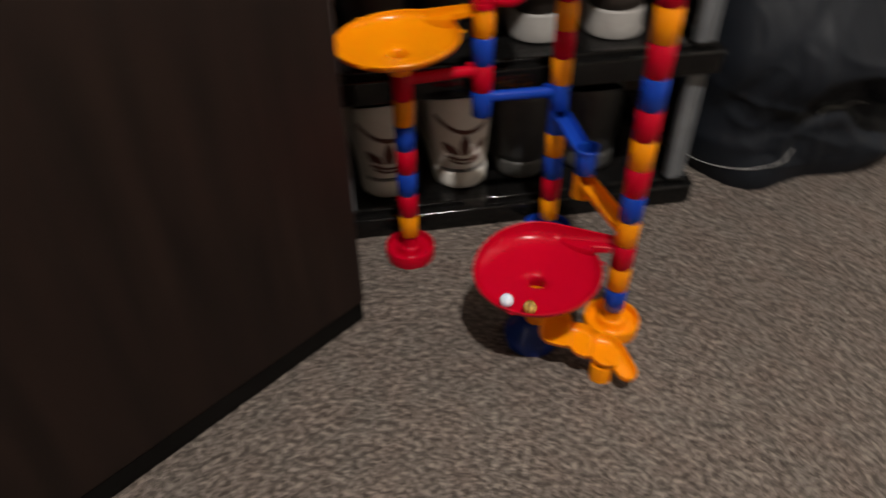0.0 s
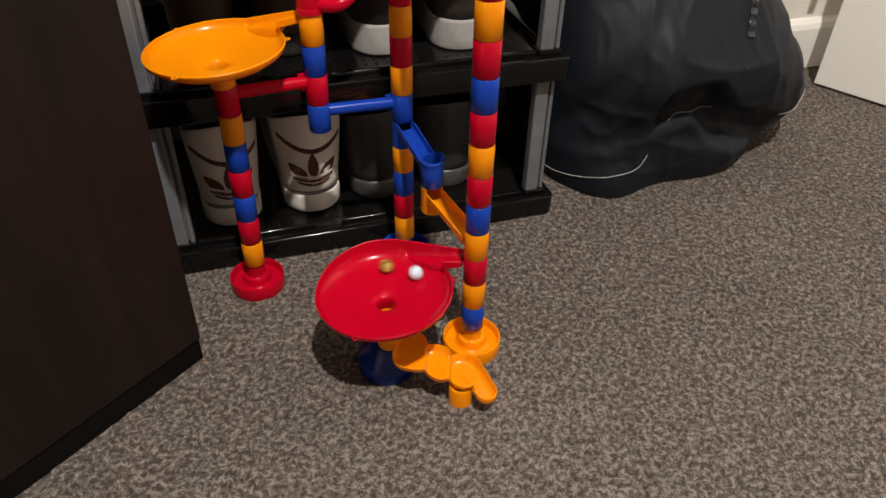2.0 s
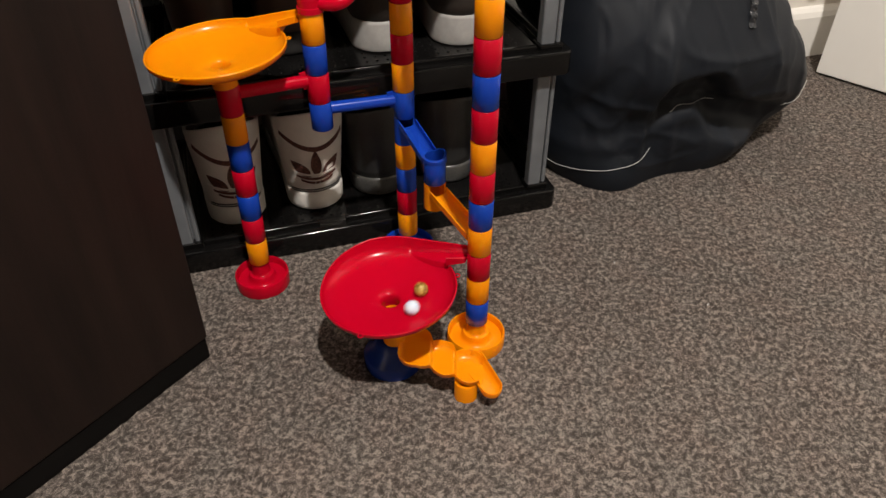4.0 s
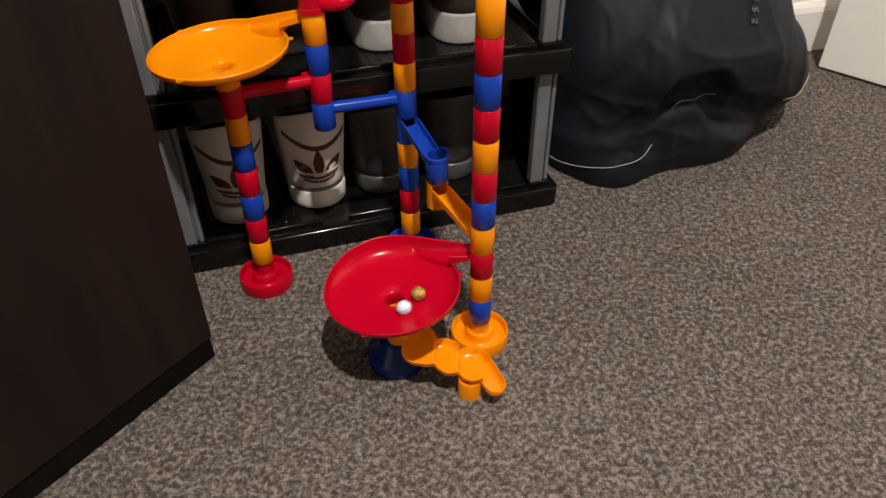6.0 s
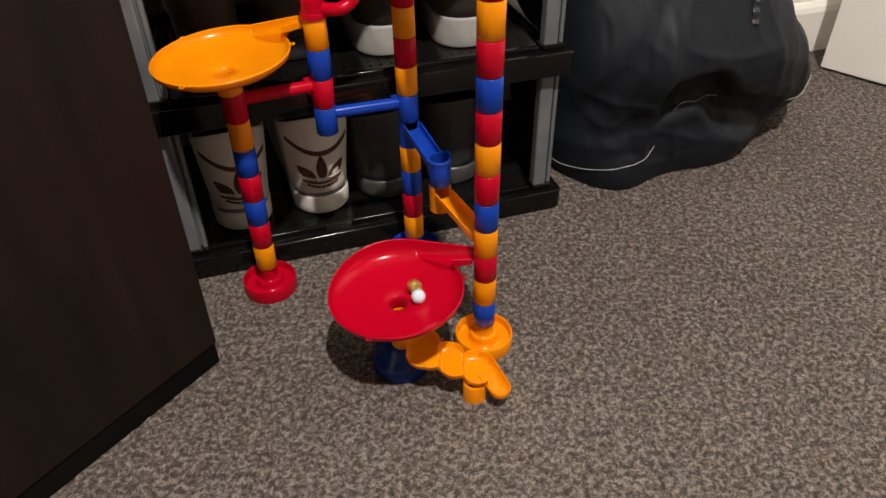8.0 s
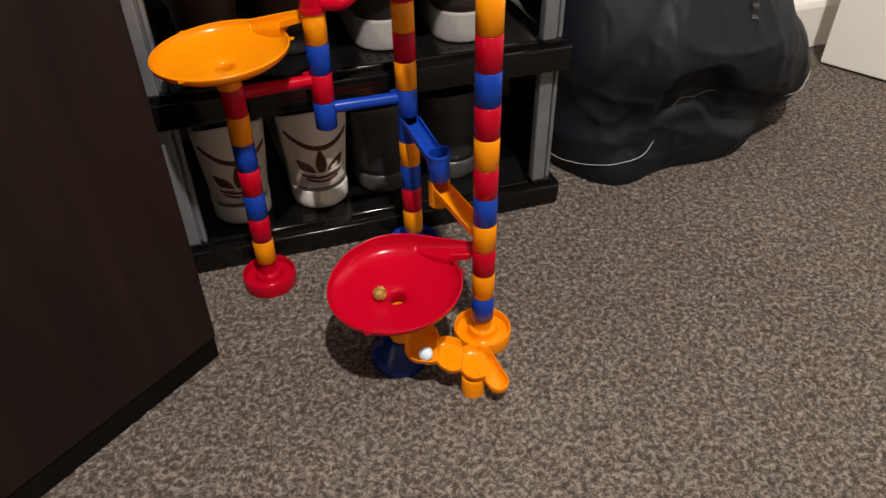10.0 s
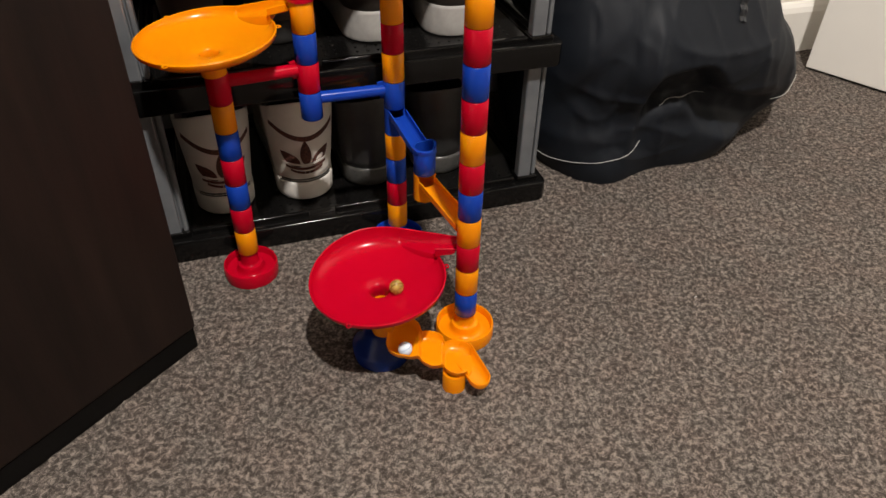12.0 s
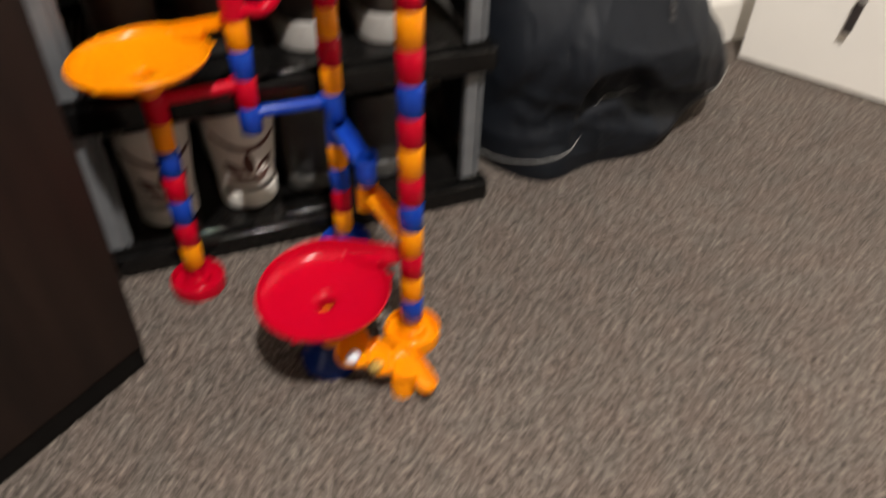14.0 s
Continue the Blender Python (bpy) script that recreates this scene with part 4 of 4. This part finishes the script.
WHITE_GLASS = varied("white_glass", (0.50, 0.62, 0.77), (0.82, 0.87, 0.93), 210, 0.08, coat=0.3)
BLUE_GLASS = varied("pale_blue_glass", (0.34, 0.45, 0.62), (0.52, 0.61, 0.74), 90, 0.1)
AMBER = varied("amber_glass", (0.14, 0.055, 0.003), (0.94, 0.66, 0.17), 230, 0.06, coat=0.5)
AMBER.node_tree.nodes["Principled BSDF"].inputs["Transmission Weight"].default_value = 0.35
GOLD = varied("dark_amber", (0.10, 0.04, 0.005), (0.25, 0.11, 0.015), 90, 0.1)
white_marble = marble_ball("marble", "white glass marble with pale blue swirls", WHITE_GLASS, BLUE_GLASS, [((0.3, 0.5, 0), 0.3, 200), ((1.6, 0.2, 1), -0.2, 150), ((2.4, 1.0, 2), 0.1, 170)])
amber_marble = marble_ball("marble", "amber glass marble with gold flecks", AMBER, GOLD, [((0.3, 0.9, 0.4), 0.2, 120), ((1.9, 0.1, 2), -0.3, 140)])

# angle (degrees) and distance from the drain (mm), by time
WHITE_TURN = [(0, -123), (0.3, -45), (0.8, 85), (1.0, 150), (1.2, 205), (1.4, 255), (1.6, 301), (1.8, 355), (2.0, 410), (2.2, 468), (2.4, 537), (2.6, 606), (2.8, 658), (3.0, 706), (3.2, 760), (5.3, 1473), (5.4, 1504), (5.6, 1590), (5.8, 1666), (6.0, 1732), (6.2, 1803), (6.4, 1875), (6.6, 1953), (6.8, 2040), (7.0, 2107), (7.2, 2177), (7.4, 2268), (7.6, 2350), (7.8, 2440), (8.0, 2516), (8.2, 2588), (9.0, 2930), (9.6, 3230)]
WHITE_FAR = [(0, 54), (0.3, 48), (1.0, 43), (2.0, 39), (3.0, 35), (3.2, 32), (5.3, 26), (6.5, 21.5), (7.5, 18), (8.2, 17.5), (9.0, 15), (9.4, 11), (9.6, 4)]
AMBER_TURN = [(0, -97), (0.3, -10), (0.8, 145), (1.0, 197), (1.2, 245), (1.4, 300), (1.6, 350), (1.8, 397), (2.0, 456), (2.2, 533), (2.4, 594), (2.6, 642), (2.8, 698), (3.0, 762), (3.2, 826), (5.3, 1512), (5.4, 1565), (5.6, 1652), (5.8, 1716), (6.0, 1792), (6.2, 1862), (6.4, 1942), (6.6, 2033), (6.8, 2098), (7.0, 2166), (7.2, 2260), (7.4, 2341), (7.6, 2431), (7.8, 2495), (8.0, 2563), (8.2, 2674), (10.3, 3553), (10.5, 3603), (10.7, 3713), (10.9, 3820), (11.1, 3892), (11.3, 3991), (11.5, 4074), (11.7, 4186), (11.9, 4260), (12.1, 4350), (12.2, 4400), (12.35, 4480)]
AMBER_FAR = [(0, 53), (0.3, 50), (1.0, 46), (1.8, 42), (2.6, 38), (3.2, 30), (5.3, 22.5), (6.5, 21), (8.2, 18.5), (10.3, 18), (11.0, 16.5), (12.0, 15), (12.2, 11), (12.35, 4)]
WHITE_REST = [(9.72, -0.079, -0.036, 0.058), (9.85, -0.066, -0.049, 0.0475), (10.0, -0.0570, -0.068, 0.0462), (10.15, -0.0580, -0.0665, 0.0460), (10.3, -0.0590, -0.0680, 0.0450), (12.8, -0.0590, -0.0680, 0.0450), (13.0, -0.0600, -0.0672, 0.0450), (14.0, -0.0600, -0.0670, 0.0450)]
AMBER_REST = [(12.45, -0.079, -0.036, 0.058), (12.6, -0.064, -0.046, 0.0475), (12.75, -0.048, -0.056, 0.047), (12.9, -0.037, -0.066, 0.0395), (13.1, -0.0375, -0.0735, 0.0382), (14.0, -0.0375, -0.0735, 0.0382)]



def roll_rows(turns, fars, rest):
    ts, ps = zip(*turns)
    fs, rs = zip(*fars)
    rows, spin = [], 0.0
    t, last = 0.0, None
    while t <= ts[-1] + 1e-6:
        a, r = radians(np.interp(t, ts, ps)), np.interp(t, fs, rs) / 1000
        z = FUNNEL_RED.z + np.interp(r, *BOWL) + MR * 0.97 if r > 0.0105 else FUNNEL_RED.z + 0.0285
        p = LEAN_RED @ Vector((FUNNEL_RED.x + 0.0028 + r * math.cos(a), FUNNEL_RED.y + r * math.sin(a), z))
        if last is not None:
            spin += math.degrees((p - last).length / MR) * 0.35
        last = p
        rows.append((t, Matrix.Translation(p) @ Matrix.Rotation(radians(spin), 4, Vector((0.5, 0.7, 0.5)).normalized())))
        t += 2 / 30
    for t, x, y, z in rest:
        spin += 20 if t < 14 else 0
        rows.append((t, Matrix.Translation((x, y, z)) @ Matrix.Rotation(radians(spin), 4, Vector((0.5, 0.7, 0.5)).normalized())))
    return rows


def motions():
    walk(white_marble, roll_rows(WHITE_TURN, WHITE_FAR, WHITE_REST))
    walk(amber_marble, roll_rows(AMBER_TURN, AMBER_FAR, AMBER_REST))


motions()
